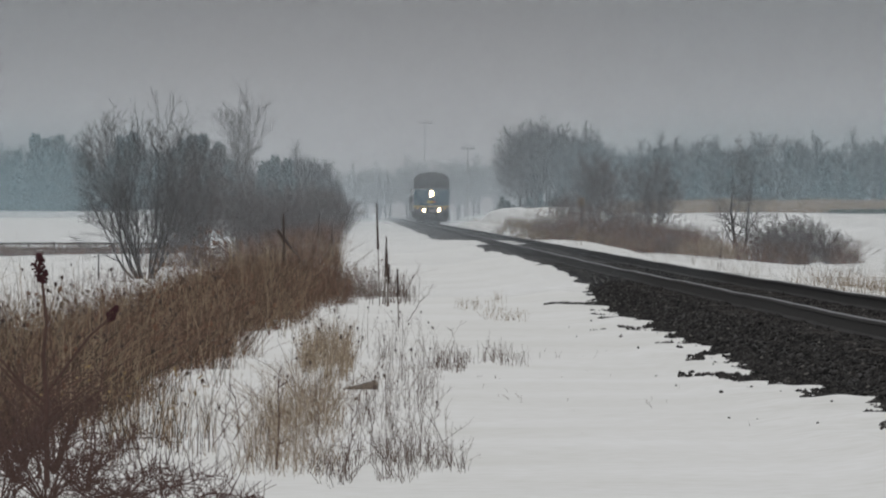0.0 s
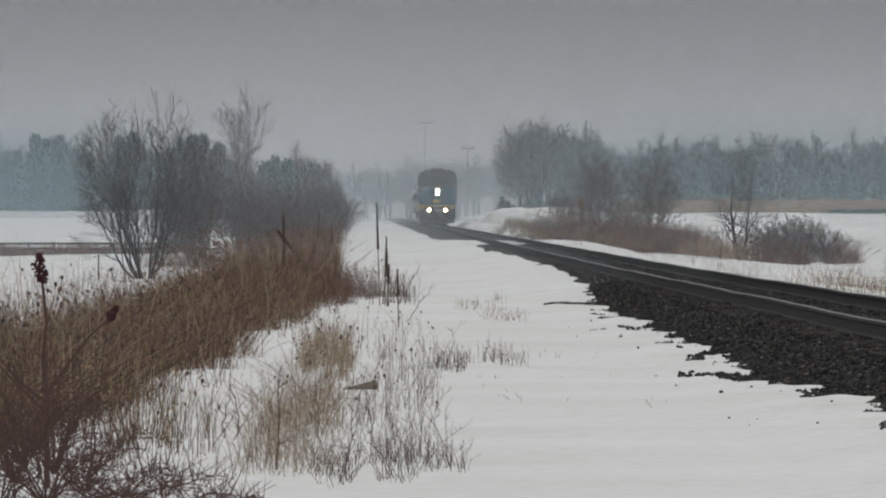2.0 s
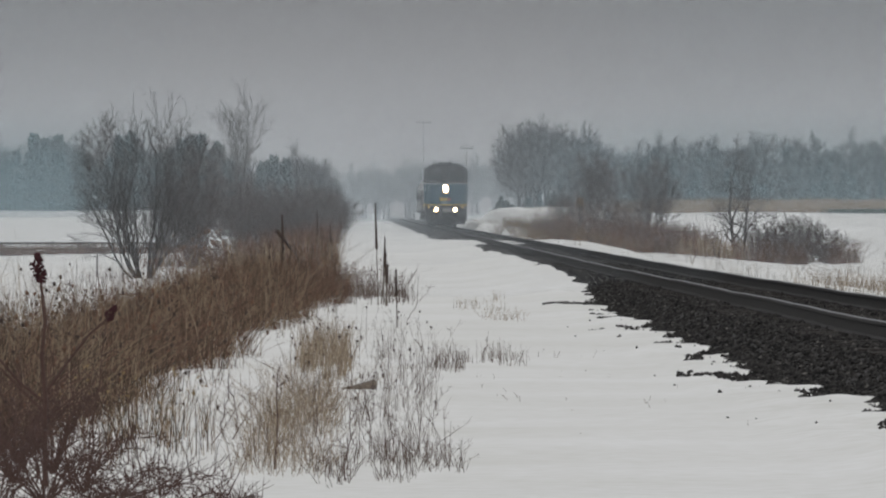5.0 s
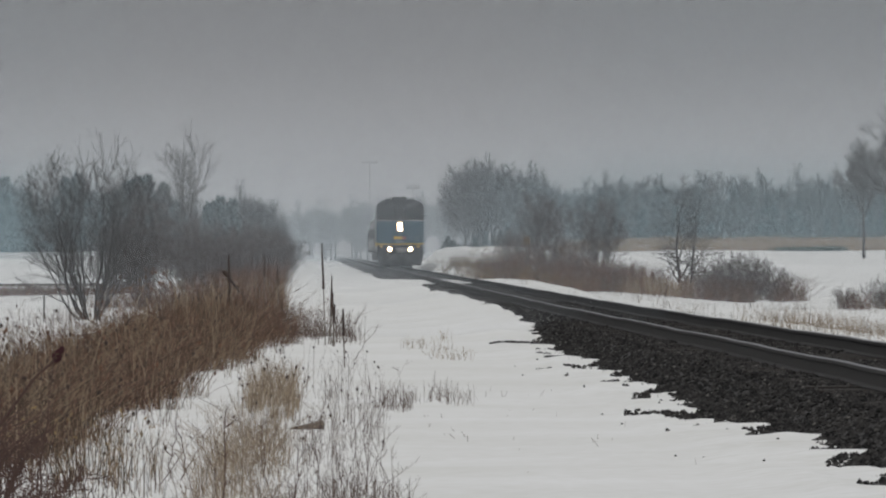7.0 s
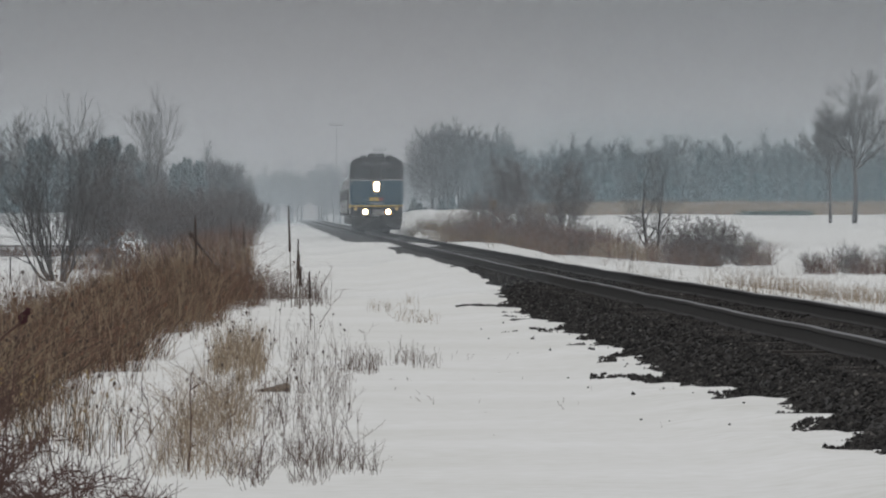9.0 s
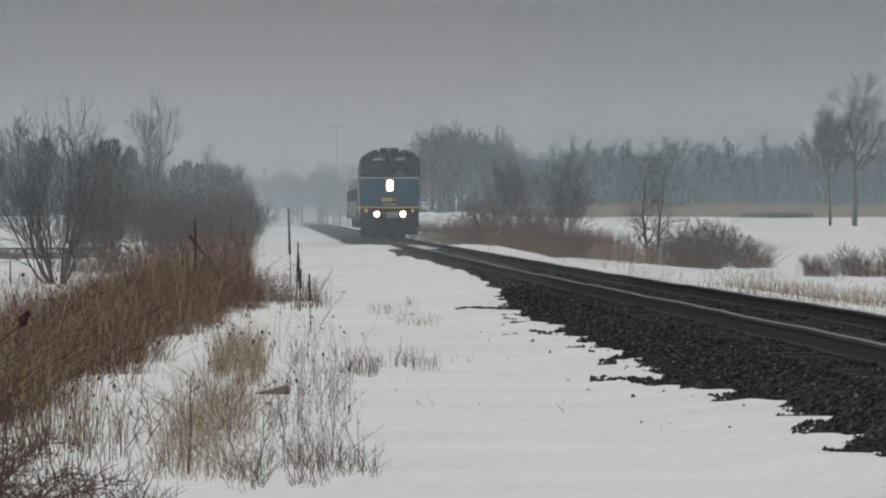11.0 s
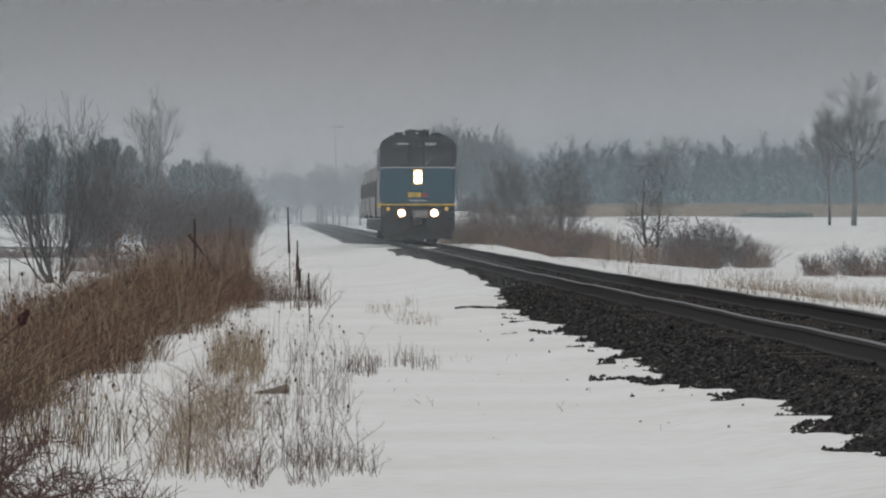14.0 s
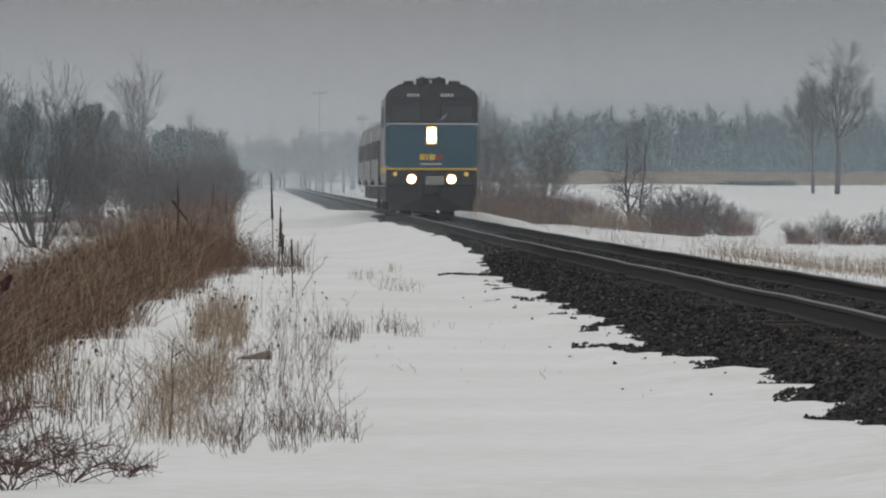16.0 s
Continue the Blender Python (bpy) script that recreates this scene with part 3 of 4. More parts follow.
def conifer(seed, height, width, mat=None):
    rng = np.random.default_rng(seed)
    ob = thing("conifer", "dark dense evergreen at the edge of a wood", "tree", "evergreens at the edge of the fields")
    v, f = tubes([[0, 0, -0.2]], [[0, 0, height]], [0.14], [0.02], 6)
    part("trunk", mesh_of("trunk", v, f, BARK), BARK, ob)
    p0, p1, ra, rb = [], [], [], []
    for _ in range(760):
        s = rng.random() ** 0.85
        z = height * (0.03 + 0.96 * s)
        lump = 0.75 + 0.35 * math.sin(7 * s * 3 + rng.normal(0, 0.8))
        reach = width / 2 * (1 - s) ** 0.65 * rng.uniform(0.35, 1.0) * lump + 0.06
        a = rng.uniform(0, 2 * math.pi)
        w = np.array([math.cos(a), math.sin(a), 0])
        root = np.array([0, 0, z]) + w * reach * 0.7
        tip = root + w * rng.uniform(0.1, 0.3) + np.array([0, 0, rng.uniform(-0.15, 0.35)])
        p0.append(root), p1.append(tip), ra.append(rng.uniform(0.12, 0.25)), rb.append(0.03)
    v, f = tubes(p0, p1, ra, rb, 4)
    part("crown", mesh_of("crown", v, f, mat or NEEDLE), NEEDLE, ob)
    return ob


# multi-stemmed tree beyond the ditch
t = tree("bare_tree", "leafless multi-stemmed tree growing from the snowy ditch", "tree", 3, 6.5, 13, 0, 0.35, 0.80, (10, 9, 4), 0.52, 0.50, 0.064, BARK, BARK, 0.0054, rise=0.02, first=0.12, crown=(0.39, 0.0))
t.matrix_world = at(-7.42, 350)
t = tree("bare_tree", "slender leafless tree with red-brown twigs behind the ditch", "tree", 5, 5.2, 7, 0, 0.24, 0.9, (10, 8, 4), 0.50, 0.50, 0.05, BARK, BARK_RED, 0.0070, first=0.15, crown=(0.30, 0.0))
t.matrix_world = at(-6.75, 410)
copy_thing(t, at(-7.2, 445, 120) @ Matrix.Scale(0.92, 4))
copy_thing(t, at(-5.9, 470, 230) @ Matrix.Scale(0.85, 4))
t = tree("bare_tree", "tall thin leafless tree rising over the scrub", "tree", 23, 10.2, 5, 0.36, 0.19, 0.9, (9, 8, 4), 0.62, 0.45, 0.11, BARK_PALE, BARK_PALE, 0.0065, first=0.20, crown=(0.225, 0.30))
t.matrix_world = at(-7.2, 600)
# round scrub along the path
s1 = tree("bare_shrub", "dense leafless red-brown shrub beside the trackside path", "shrub", 11, 2.7, 16, 0, 0.42, 0.8, (8, 6, 2), 0.48, 0.55, 0.022, BARK_RED, BARK_RED, 0.0056, group="scrub along the path", first=0.12, crown=(0.52, 0.0))
s1.matrix_world = at(-1.5, 520)
s2 = tree("bare_shrub", "dense leafless grey-brown shrub beside the trackside path", "shrub", 12, 3.2, 13, 0, 0.38, 0.8, (8, 6, 2), 0.48, 0.55, 0.025, BARK, BARK_RED, 0.0060, group="scrub along the path", first=0.15, crown=(0.48, 0.0))
s2.matrix_world = at(-2.9, 500)
rng = np.random.default_rng(21)
for i in range(15):
    y = 430 + 26 * i + rng.uniform(-8, 8)
    x = -1.6 - rng.uniform(0, 3.0) - (y - 430) * 0.0015
    k = rng.uniform(0.7, 1.05) * (0.85 + 0.35 * float(ramp(-1.5, -4.5, x))) * (1 + 0.0005 * (y - 430))
    copy_thing((s1, s2)[i % 2], at(x, y, rng.uniform(0, 360)) @ Matrix.Scale(k, 4))
for x, y, k in ((-5.4, 540, 1.25), (-6.4, 580, 1.35), (-4.8, 640, 1.3), (-10.5, 560, 1.2), (-8.8, 540, 1.3), (-3.6, 600, 1.2), (-7.6, 620, 1.4)):
    copy_thing(s2, at(x, y, x * 50) @ Matrix.Scale(k, 4))
# woods in the mist on both sides
wood = [tree("woodland_tree", "leafless woodland tree standing in mist", "tree", 30 + i, h, st, fk, sp, 0.8, (9, 6, 3), 0.56, 0.52, 0.20, WOODBARK, WOODBARK, 0.026, group="misty woods", first=0.10, rise=0.03, crown=(sp * 1.12, fk * 0.6))
        for i, (h, st, fk, sp) in enumerate(((11.4, 7, 0.26, 0.30), (10.4, 6, 0.30, 0.28), (9.4, 7, 0.20, 0.34)))]
wood[0].matrix_world, wood[1].matrix_world, wood[2].matrix_world = at(17.8, 1090), at(19.4, 1130), at(21.2, 1120)
rng = np.random.default_rng(5)
for i in range(46):
    x = rng.uniform(18.0, 39)
    k = 1.0 - 0.22 * ramp(22, 34, x)
    copy_thing(wood[i % 3], at(x, rng.uniform(1110, 1260), rng.uniform(0, 360)) @ Matrix.Scale(float(k) * rng.uniform(0.70, 1.08), 4))
for i in range(26):
    x = rng.uniform(-9.5, -3.2)
    copy_thing(wood[i % 3], at(x, rng.uniform(900, 1120), rng.uniform(0, 360)) @ Matrix.Scale(rng.uniform(0.62, 0.80) * (1.0 - 0.45 * float(ramp(-5.6, -3.2, x))), 4))
for i in range(34):
    copy_thing(wood[i % 3], at(rng.uniform(27, 58), rng.uniform(925, 1060), rng.uniform(0, 360)) @ Matrix.Scale(rng.uniform(0.56, 0.74), 4))
for i in range(44):
    copy_thing(wood[i % 3], at(rng.uniform(-14, 34), rng.uniform(1850, 2100), rng.uniform(0, 360)) @ Matrix.Scale(rng.uniform(0.8, 1.15), 4))
for i in range(34):
    copy_thing(wood[i % 3], at(rng.uniform(-42, -9), rng.uniform(1010, 1090), rng.uniform(0, 360)) @ Matrix.Scale(rng.uniform(0.58, 0.74), 4))
for i in range(26):
    copy_thing(wood[i % 3], at(rng.uniform(24, 58), rng.uniform(915, 935), rng.uniform(0, 360)) @ Matrix.Scale(rng.uniform(0.36, 0.80), 4))
for i in range(9):
    copy_thing(wood[i % 3], at(34.5 + 0.75 * i, 1060 + 17 * (i % 4), i * 67) @ Matrix.Scale(0.60 + 0.035 * (i * 5 % 4), 4))
firs = [conifer(60, 6.0, 4.4), conifer(61, 5.0, 4.6)]
firs[0].matrix_world, firs[1].matrix_world = at(38, 940), at(34, 930)
for i in range(70):
    copy_thing(firs[i % 2], at(rng.uniform(25, 58), rng.uniform(925, 985), rng.uniform(0, 360)) @ Matrix.Scale(rng.uniform(0.65, 1.05), 4))
for i in range(50):
    copy_thing(firs[i % 2], at(rng.uniform(-42, -12), rng.uniform(990, 1040), rng.uniform(0, 360)) @ Matrix.Scale(rng.uniform(0.9, 1.22), 4))
for i in range(34):
    copy_thing(firs[i % 2], at(rng.uniform(25, 58), rng.uniform(912, 925), rng.uniform(0, 360)) @ Matrix.Scale(rng.uniform(0.4, 0.65), 4))
for i in range(22):
    copy_thing(firs[i % 2], at(rng.uniform(12, 24), rng.uniform(1010, 1080), rng.uniform(0, 360)) @ Matrix.Scale(rng.uniform(0.3, 0.6), 4))
for x, y, k in ((-7.8, 880, 1.12), (-8.8, 890, 1.05), (-7.0, 915, 1.1)):
    copy_thing(firs[0], at(x, y) @ Matrix.Scale(k, 4))
# two large field trees and the tree beyond the track
t = tree("bare_tree", "large leafless tree with an arched crown at the field edge", "tree", 42, 10.6, 11, 0.42, 0.23, 0.72, (9, 9, 5), 0.60, 0.48, 0.17, BARK, BARK, 0.0072, first=0.15, rise=0.03, crown=(0.25, 0.28))
t.matrix_world = at(38.55, 700)
t = tree("bare_tree", "slim leafless tree beside a larger one", "tree", 45, 8.6, 6, 0.38, 0.16, 0.8, (9, 8, 5), 0.56, 0.48, 0.11, BARK, BARK, 0.0072, first=0.15, rise=0.04, skew=-0.06, crown=(0.20, 0.25))
t.matrix_world = at(37.2, 705)
t = tree("bare_tree", "small leafless twin-stemmed tree in snow beyond the track", "tree", 47, 5.5, 2, 0, 0.07, 0.6, (18, 8, 4), 0.40, 0.95, 0.120, BARK, BARK, 0.0075, first=0.12, rise=0.02, crown=(0.33, 0.0))
t.matrix_world = at(16.1, 450)
t = tree("bare_shrub", "round leafless grey-brown shrub beyond the track", "shrub", 51, 4.7, 9, 0, 0.24, 0.8, (10, 8, 4), 0.48, 0.55, 0.045, BARK, BARK_RED, 0.0070, group="shrubs beyond the track", first=0.15, crown=(0.32, 0.0))
t.matrix_world = at(15.0, 550)
copy_thing(t, at(12.1, 560, 80) @ Matrix.Scale(0.82, 4))
copy_thing(t, at(13.3, 575, 190) @ Matrix.Scale(0.66, 4))
b = tree("bare_shrub", "low spreading leafless shrub in the snow beyond the track", "shrub", 53, 2.5, 18, 0, 0.60, 0.75, (9, 7, 4), 0.42, 0.6, 0.016, BARK_RED, BARK_RED, 0.0042, group="shrubs beyond the track", first=0.10, rise=0.04, crown=(0.85, 0.0))
b.matrix_world = at(17.5, 440)
for x, y, k in ((18.5, 442, 0.92), (16.9, 446, 0.72), (19.3, 438, 0.66), (18.1, 446, 0.85), (20.4, 400, 0.40), (21.9, 402, 0.55), (22.3, 404, 0.36), (11.0, 490, 0.6), (12.4, 480, 0.6), (9.9, 520, 0.6), (13.6, 470, 0.45), (10.8, 560, 0.8), (23.8, 402, 0.6), (11.8, 530, 0.8), (14.3, 500, 0.6), (9.2, 480, 0.35), (9.6, 545, 0.7), (10.4, 500, 0.6), (12.9, 520, 0.7), (13.2, 545, 0.85), (15.6, 520, 0.7), (16.4, 505, 0.55)):
    copy_thing(b, at(x, y, x * 37) @ Matrix.Scale(k, 4))
# an upright twiggy bush at the edge of the ditch
t = tree("bare_shrub", "dark upright twiggy bush at the edge of the ditch", "shrub", 57, 0.95, 16, 0, 0.42, 0.9, (7, 3), 0.34, 0.4, 0.010, BARK, BARK, 0.0028, first=0.2, crown=(0.6, 0.0))
t.matrix_world = at(-5.25, 150)
copy_thing(t, at(-5.7, 158, 70))


def stalks(name, label, category, seed, xy, heights, mat, radius=0.004, lean=0.18, heads=0.0, head_mat=None, head=0.012, dense=2):
    """Dry stems as two bent pieces each; some carry a seed head."""
    rng = np.random.default_rng(seed)
    n = len(xy)
    base = np.column_stack([xy, ground_z(xy[:, 0], xy[:, 1]) - 0.03])
    a = rng.uniform(0, 2 * np.pi, n)
    tilt = np.abs(rng.normal(0, lean, n))
    out = np.column_stack([np.cos(a) * tilt, np.sin(a) * tilt, np.ones(n)])
    mid = base + out * (heights * 0.55)[:, None]
    tip = mid + (out + np.column_stack([np.cos(a), np.sin(a), np.zeros(n)]) * (tilt * 0.9)[:, None] + rng.normal(0, 0.06, (n, 3))) * (heights * 0.45)[:, None]
    r = radius * rng.uniform(0.6, 1.4, n)
    parts = [(base, mid, r, r * 0.8), (mid, tip, r * 0.8, r * 0.35)]
    for _ in range(dense):
        s = rng.uniform(0.3, 0.95, n)[:, None]
        p = mid + (tip - mid) * s
        q = p + (rng.normal(0, 0.35, (n, 3)) + np.array([0, 0, 0.5])) * (heights * 0.22)[:, None]
        parts.append((p, q, r * 0.5, r * 0.25))
    p0, p1, ra, rb = (np.concatenate([q[i] for q in parts]) for i in range(4))
    v, f = tubes(p0, p1, ra, rb, 3)
    idx = np.zeros(len(f), int)
    mats = [mat]
    if heads:
        k = rng.random(n) < heads
        c = tip[k]
        hr = head * rng.uniform(0.6, 1.4, len(c))
        up = np.array([0, 0, 1.0])
        v2, f2 = tubes(c - up * hr[:, None], c + up * (hr * 0.6)[:, None], hr * 0.4, hr, 5)
        v3, f3 = tubes(c + up * (hr * 0.6)[:, None], c + up * (hr * 1.5)[:, None], hr, hr * 0.2, 5)
        f = np.concatenate([f, f2 + len(v), f3 + len(v) + len(v2)])
        v = np.concatenate([v, v2, v3])
        idx = np.concatenate([idx, np.ones(len(f2) + len(f3), int)])
        mats.append(head_mat or SEED)
    ob = new(name, mesh_of(name, v, f, mats, index=idx.tolist()))
    return tagged(ob, label, category, kind="stuff")


def patch(seed, n, x0, x1, y0, y1, thin=0.0, grain=(0.5, 2.0)):
    """Random places in a stretch of ground, thinned by clumps."""
    rng = np.random.default_rng(seed)
    p = np.column_stack([rng.uniform(x0, x1, n), rng.uniform(y0, y1, n)])
    u, v = 2 * (p[:, 0] - x0) / (x1 - x0) - 1, 2 * (p[:, 1] - y0) / (y1 - y0) - 1
    edge = (u ** 4 + v ** 4) ** 0.25 + 0.7 * (lattice(p[:, 0] / grain[0] / 1.7, p[:, 1] / grain[1] / 1.7, seed + 40) - 0.5)
    keep = rng.random(n) < np.clip(2.4 * (1.05 - edge), 0, 1)
    return p[keep & (lattice(p[:, 0] / grain[0], p[:, 1] / grain[1], seed) > thin)]


def h_of(seed, n, lo, hi):
    return np.random.default_rng(seed + 900).uniform(lo, hi, n)


# the long brown thicket on the bank
rng = np.random.default_rng(70)
N = 150000
p = np.column_stack([rng.uniform(-6.0, 0.4, N), 62 + 150 * rng.random(N)])
right = np.interp(p[:, 1], [62, 70, 76, 96, 124, 150, 180, 212], [-2.2, -2.05, -1.85, -1.35, -1.2, -0.8, -0.2, -0.1]) + 0.9 * (lattice(p[:, 0] / 0.45, p[:, 1] / 5.0, 9) - 0.5)
left = np.interp(p[:, 1], [62, 90, 115, 140, 185, 212], [-3.4, -3.7, -3.5, -3.1, -2.7, -2.5]) - 0.8 * lattice(p[:, 1] / 6, p[:, 1] * 0, 8)
left = left - 0.7
depth = np.minimum(right - p[:, 0], (p[:, 0] - left) * 0.42)
clump = lattice(p[:, 0] / 0.35, p[:, 1] / 2.5, 15)
inside = (rng.random(N) < np.clip(depth / 0.7, 0.0, 1.0) ** 1.4 * (0.05 + 1.25 * clump)) & (depth > 0)
p, clump, depth = p[inside][:54000], clump[inside][:54000], depth[inside][:54000]
h = (0.28 + 0.60 * rng.random(len(p)) ** 1.6) * (0.65 + 0.7 * lattice(p[:, 0] / 0.7, p[:, 1] / 5, 7)) * (0.7 + 0.3 * np.clip(depth / 0.8, 0, 1)) * (1 - 0.25 * ramp(150, 200, p[:, 1]))
kind = rng.random(len(p)) + 0.5 * (lattice(p[:, 0] / 1.2, p[:, 1] / 12, 16) - 0.5) - 0.25 * ramp(130, 175, p[:, 1])
stalks("dry_thicket", "dense thicket of dry brown weed stalks on the snowy bank", "dry weeds", 71, p[kind > 0.45], h[kind > 0.45], DRY, 0.0026, 0.46, 0.16, SEED, 0.011, dense=2)
stalks("rusty_thicket", "rust-brown tangle of dead stems on the snowy bank", "dry weeds", 72, p[kind <= 0.45], h[kind <= 0.45], RUSTY, 0.0026, 0.62, 0.16, RUSSET, 0.013, dense=2)
q = (kind > 0.7) & (rng.random(len(p)) < 0.24)
stalks("pale_stems", "pale straw stems standing above the brown thicket", "dry weeds", 79, p[q] + 0.05, h[q] * 1.25, STRAW, 0.0036, 0.18, 0.3, SEED, 0.014)
p = patch(73, 4200, -3.9, 0.1, 205, 430, 0.52, (0.8, 9))
p = p[p[:, 0] < np.interp(p[:, 1], [214, 300, 420], [-0.4, -0.75, -1.4])]
stalks("bank_grass", "pale brown dead grass among the scrub", "dry grass", 73, p, h_of(73, len(p), 0.3, 0.95), DRY, 0.007, 0.25)
p = patch(74, 3600, -3.6, 0.0, 225, 440, 0.55, (0.8, 9))
p = p[p[:, 0] < np.interp(p[:, 1], [214, 300, 430], [-0.5, -0.85, -1.5])]
stalks("bank_brush", "red-brown dead brush among the scrub", "dry brush", 74, p, h_of(74, len(p), 0.4, 1.2), RUSTY, 0.009, 0.25)
p = patch(75, 2600, -9.5, -3.4, 150, 400, 0.45, (0.8, 6))
stalks("ditch_weeds", "sparse dry weeds standing in the snowy ditch", "dry weeds", 75, p, h_of(75, len(p), 0.2, 0.65), PLUM, 0.005, 0.2, 0.1)
p = patch(76, 6000, -27, -9.5, 548, 572, 0.1, (1.2, 6))
stalks("field_reeds", "dark strip of dead reeds across the snow field", "reeds", 76, p, h_of(76, len(p), 0.2, 0.62), RUSTY, 0.010, 0.25)

# foreground weeds
p = patch(80, 1900, -0.82, -0.05, 62, 92, 0.30, (0.22, 3))
p = p[p[:, 0] < -0.12 - 0.006 * (p[:, 1] - 63) + 0.1 * np.sin(p[:, 1])]
stalks("straw_grass", "fine straw-coloured dead grass poking through snow", "dry grass", 80, p, h_of(80, len(p), 0.08, 1.0) ** 1.5 * 0.46 + 0.05, STRAW, 0.0015, 0.55, 0.03, SEED, 0.008, dense=3)
p = patch(78, 900, -0.8, 0.62, 60, 98, 0.40, (0.2, 3))
stalks("twiggy_weeds", "thin brown twiggy weeds poking through snow", "dry weeds", 78, p, h_of(78, len(p), 0.08, 0.42), PLUM, 0.0019, 0.35, 0.04, SEED, 0.008, dense=4)
p = patch(81, 1300, -0.75, -0.12, 96, 122, 0.30, (0.3, 4))
stalks("straw_grass", "straw-brown tuft of dead grass near the thicket", "dry grass", 81, p, h_of(81, len(p), 0.15, 0.5), STRAW, 0.0026, 0.25, 0.04)
p = patch(82, 1900, 0.10, 1.70, 99, 121, 0.48, (0.4, 3))
p = p[np.abs((p[:, 1] - 109) - 3 * np.sin(p[:, 0] * 3)) < 8]
stalks("stubble", "short purple-brown weed stubble in the snow", "stubble", 82, p, h_of(82, len(p), 0.05, 0.24), PLUM, 0.0026, 0.28)
p = patch(83, 800, -0.35, 0.62, 59.5, 70, 0.42, (0.2, 2))
stalks("stubble", "short twiggy weeds poking through crusted snow", "stubble", 83, p, h_of(83, len(p), 0.05, 0.22), PLUM, 0.0020, 0.4, 0.0, dense=3)
p = patch(84, 300, -0.9, 0.75, 78, 132, 0.25, (0.4, 4))
stalks("seed_weeds", "thin weed stems with dark dried seed heads", "weeds", 84, p, h_of(84, len(p), 0.15, 0.55), PLUM, 0.0018, 0.25, 0.28, SEED, 0.010)
p = patch(85, 620, -1.85, -0.98, 64, 74, 0.30, (0.2, 2))
stalks("stem_clump", "clump of dark brown upright stems in snow", "weeds", 85, p, h_of(85, len(p), 0.18, 0.5), DRY, 0.0024, 0.24, 0.03)
p = patch(86, 110, 0.3, 3.0, 66, 130, 0.5, (0.5, 4))
stalks("lone_stems", "scattered short stems on the snowy path", "weeds", 86, p, h_of(86, len(p), 0.03, 0.10), PLUM, 0.0025, 0.4)
p = patch(87, 500, 1.4, 2.5, 140, 190, 0.55, (0.4, 5))
stalks("path_grass", "thin pale grass beside the ballast", "dry grass", 87, p, h_of(87, len(p), 0.06, 0.2), STRAW, 0.003, 0.35)
p = patch(88, 1200, -0.6, 0.9, 176, 198, 0.50, (0.4, 4))
stalks("edge_brush", "grey-brown weeds at the edge of the path", "weeds", 88, p, h_of(88, len(p), 0.1, 0.55), PLUM, 0.004, 0.3, 0.08)

# beyond the track
p = patch(90, 3400, 7.9, 14.5, 390, 570, 0.58, (1.0, 10))
stalks("verge_grass", "tan dead grass on the far bank of the track", "dry grass", 90, p, h_of(90, len(p), 0.25, 0.75), DRY, 0.007, 0.4)
p = patch(91, 4600, 8.2, 17, 410, 600, 0.40, (1.2, 12))
stalks("verge_brush", "brown dead brush on the far bank of the track", "dry brush", 91, p, h_of(91, len(p), 0.4, 1.3), RUSTY, 0.010, 0.3)
p = patch(92, 9000, 8.3, 24, 140, 430, 0.66, (0.9, 11))
stalks("verge_weeds", "sparse straw-coloured weeds on the snowy bank", "weeds", 92, p, h_of(92, len(p), 0.1, 0.5), DRY, 0.0038, 0.5)
p = patch(105, 3400, 11.2, 19.0, 232, 300, 0.42, (0.9, 7))
stalks("bank_tufts", "tan tufts of dead grass along the snowy bank", "dry grass", 105, p, h_of(105, len(p), 0.12, 0.5), STRAW, 0.0042, 0.35)
p = patch(93, 16000, 19, 62, 835, 905, 0.12, (4, 12))
stalks("field_grass", "band of tall tan grass along the far field edge", "field grass", 93, p, h_of(93, len(p), 0.5, 1.15), STRAW, 0.022, 0.2)
p = patch(94, 1800, 35.8, 42, 815, 828, 0.05, (2, 6))
stalks("low_hedge", "low dark green strip at the field edge", "hedge", 94, p, h_of(94, len(p), 0.2, 0.42), EVERGREEN, 0.03, 0.3)


p = patch(103, 1500, 7.7, 11.5, 520, 900, 0.45, (0.9, 18))
stalks("ridge_grass", "sparse straw grass on the snowy ridge beside the track", "dry grass", 103, p, h_of(103, len(p), 0.1, 0.45), STRAW, 0.007, 0.4)
# undergrowth at the feet of the shrubs
for seed, n, x0, x1, y0, y1, lo, hi, mt in ((95, 2600, 15.4, 20.8, 430, 452, 0.3, 1.1, RUSTY), (96, 1800, 19.6, 25.0, 394, 412, 0.2, 0.75, RUSTY), (97, 2600, -9.2, -3.6, 395, 470, 0.3, 1.0, RUSTY), (98, 5200, 8.9, 16.5, 470, 575, 0.3, 1.5, RUSTY), (99, 1400, 13.6, 16.2, 440, 458, 0.2, 0.8, STRAW), (101, 2400, -5.5, -0.9, 440, 560, 0.4, 1.3, RUSTY), (104, 2600, 7.5, 10.2, 470, 640, 0.2, 0.7, DRY)):
    p = patch(seed, n, x0, x1, y0, y1, 0.30, (0.9, 6))
    stalks("undergrowth", "tangled brown undergrowth at the feet of bare shrubs", "undergrowth", seed, p, h_of(seed, len(p), lo, hi), mt, 0.006, 0.45, dense=3)
p = patch(102, 80, -6.7, -5.5, 388, 402, 0.1, (0.5, 4))
stalks("russet_sapling_leaves", "russet dead leaves clinging to low saplings", "dead leaves", 102, p, h_of(102, len(p), 0.7, 1.6), BARK_RED, 0.007, 0.3, 0.8, RUSSET, 0.05)


# ---- single plants and wood ----
fence = thing("field_fence", "low weathered post-and-rail fence along dead reeds", "fence")
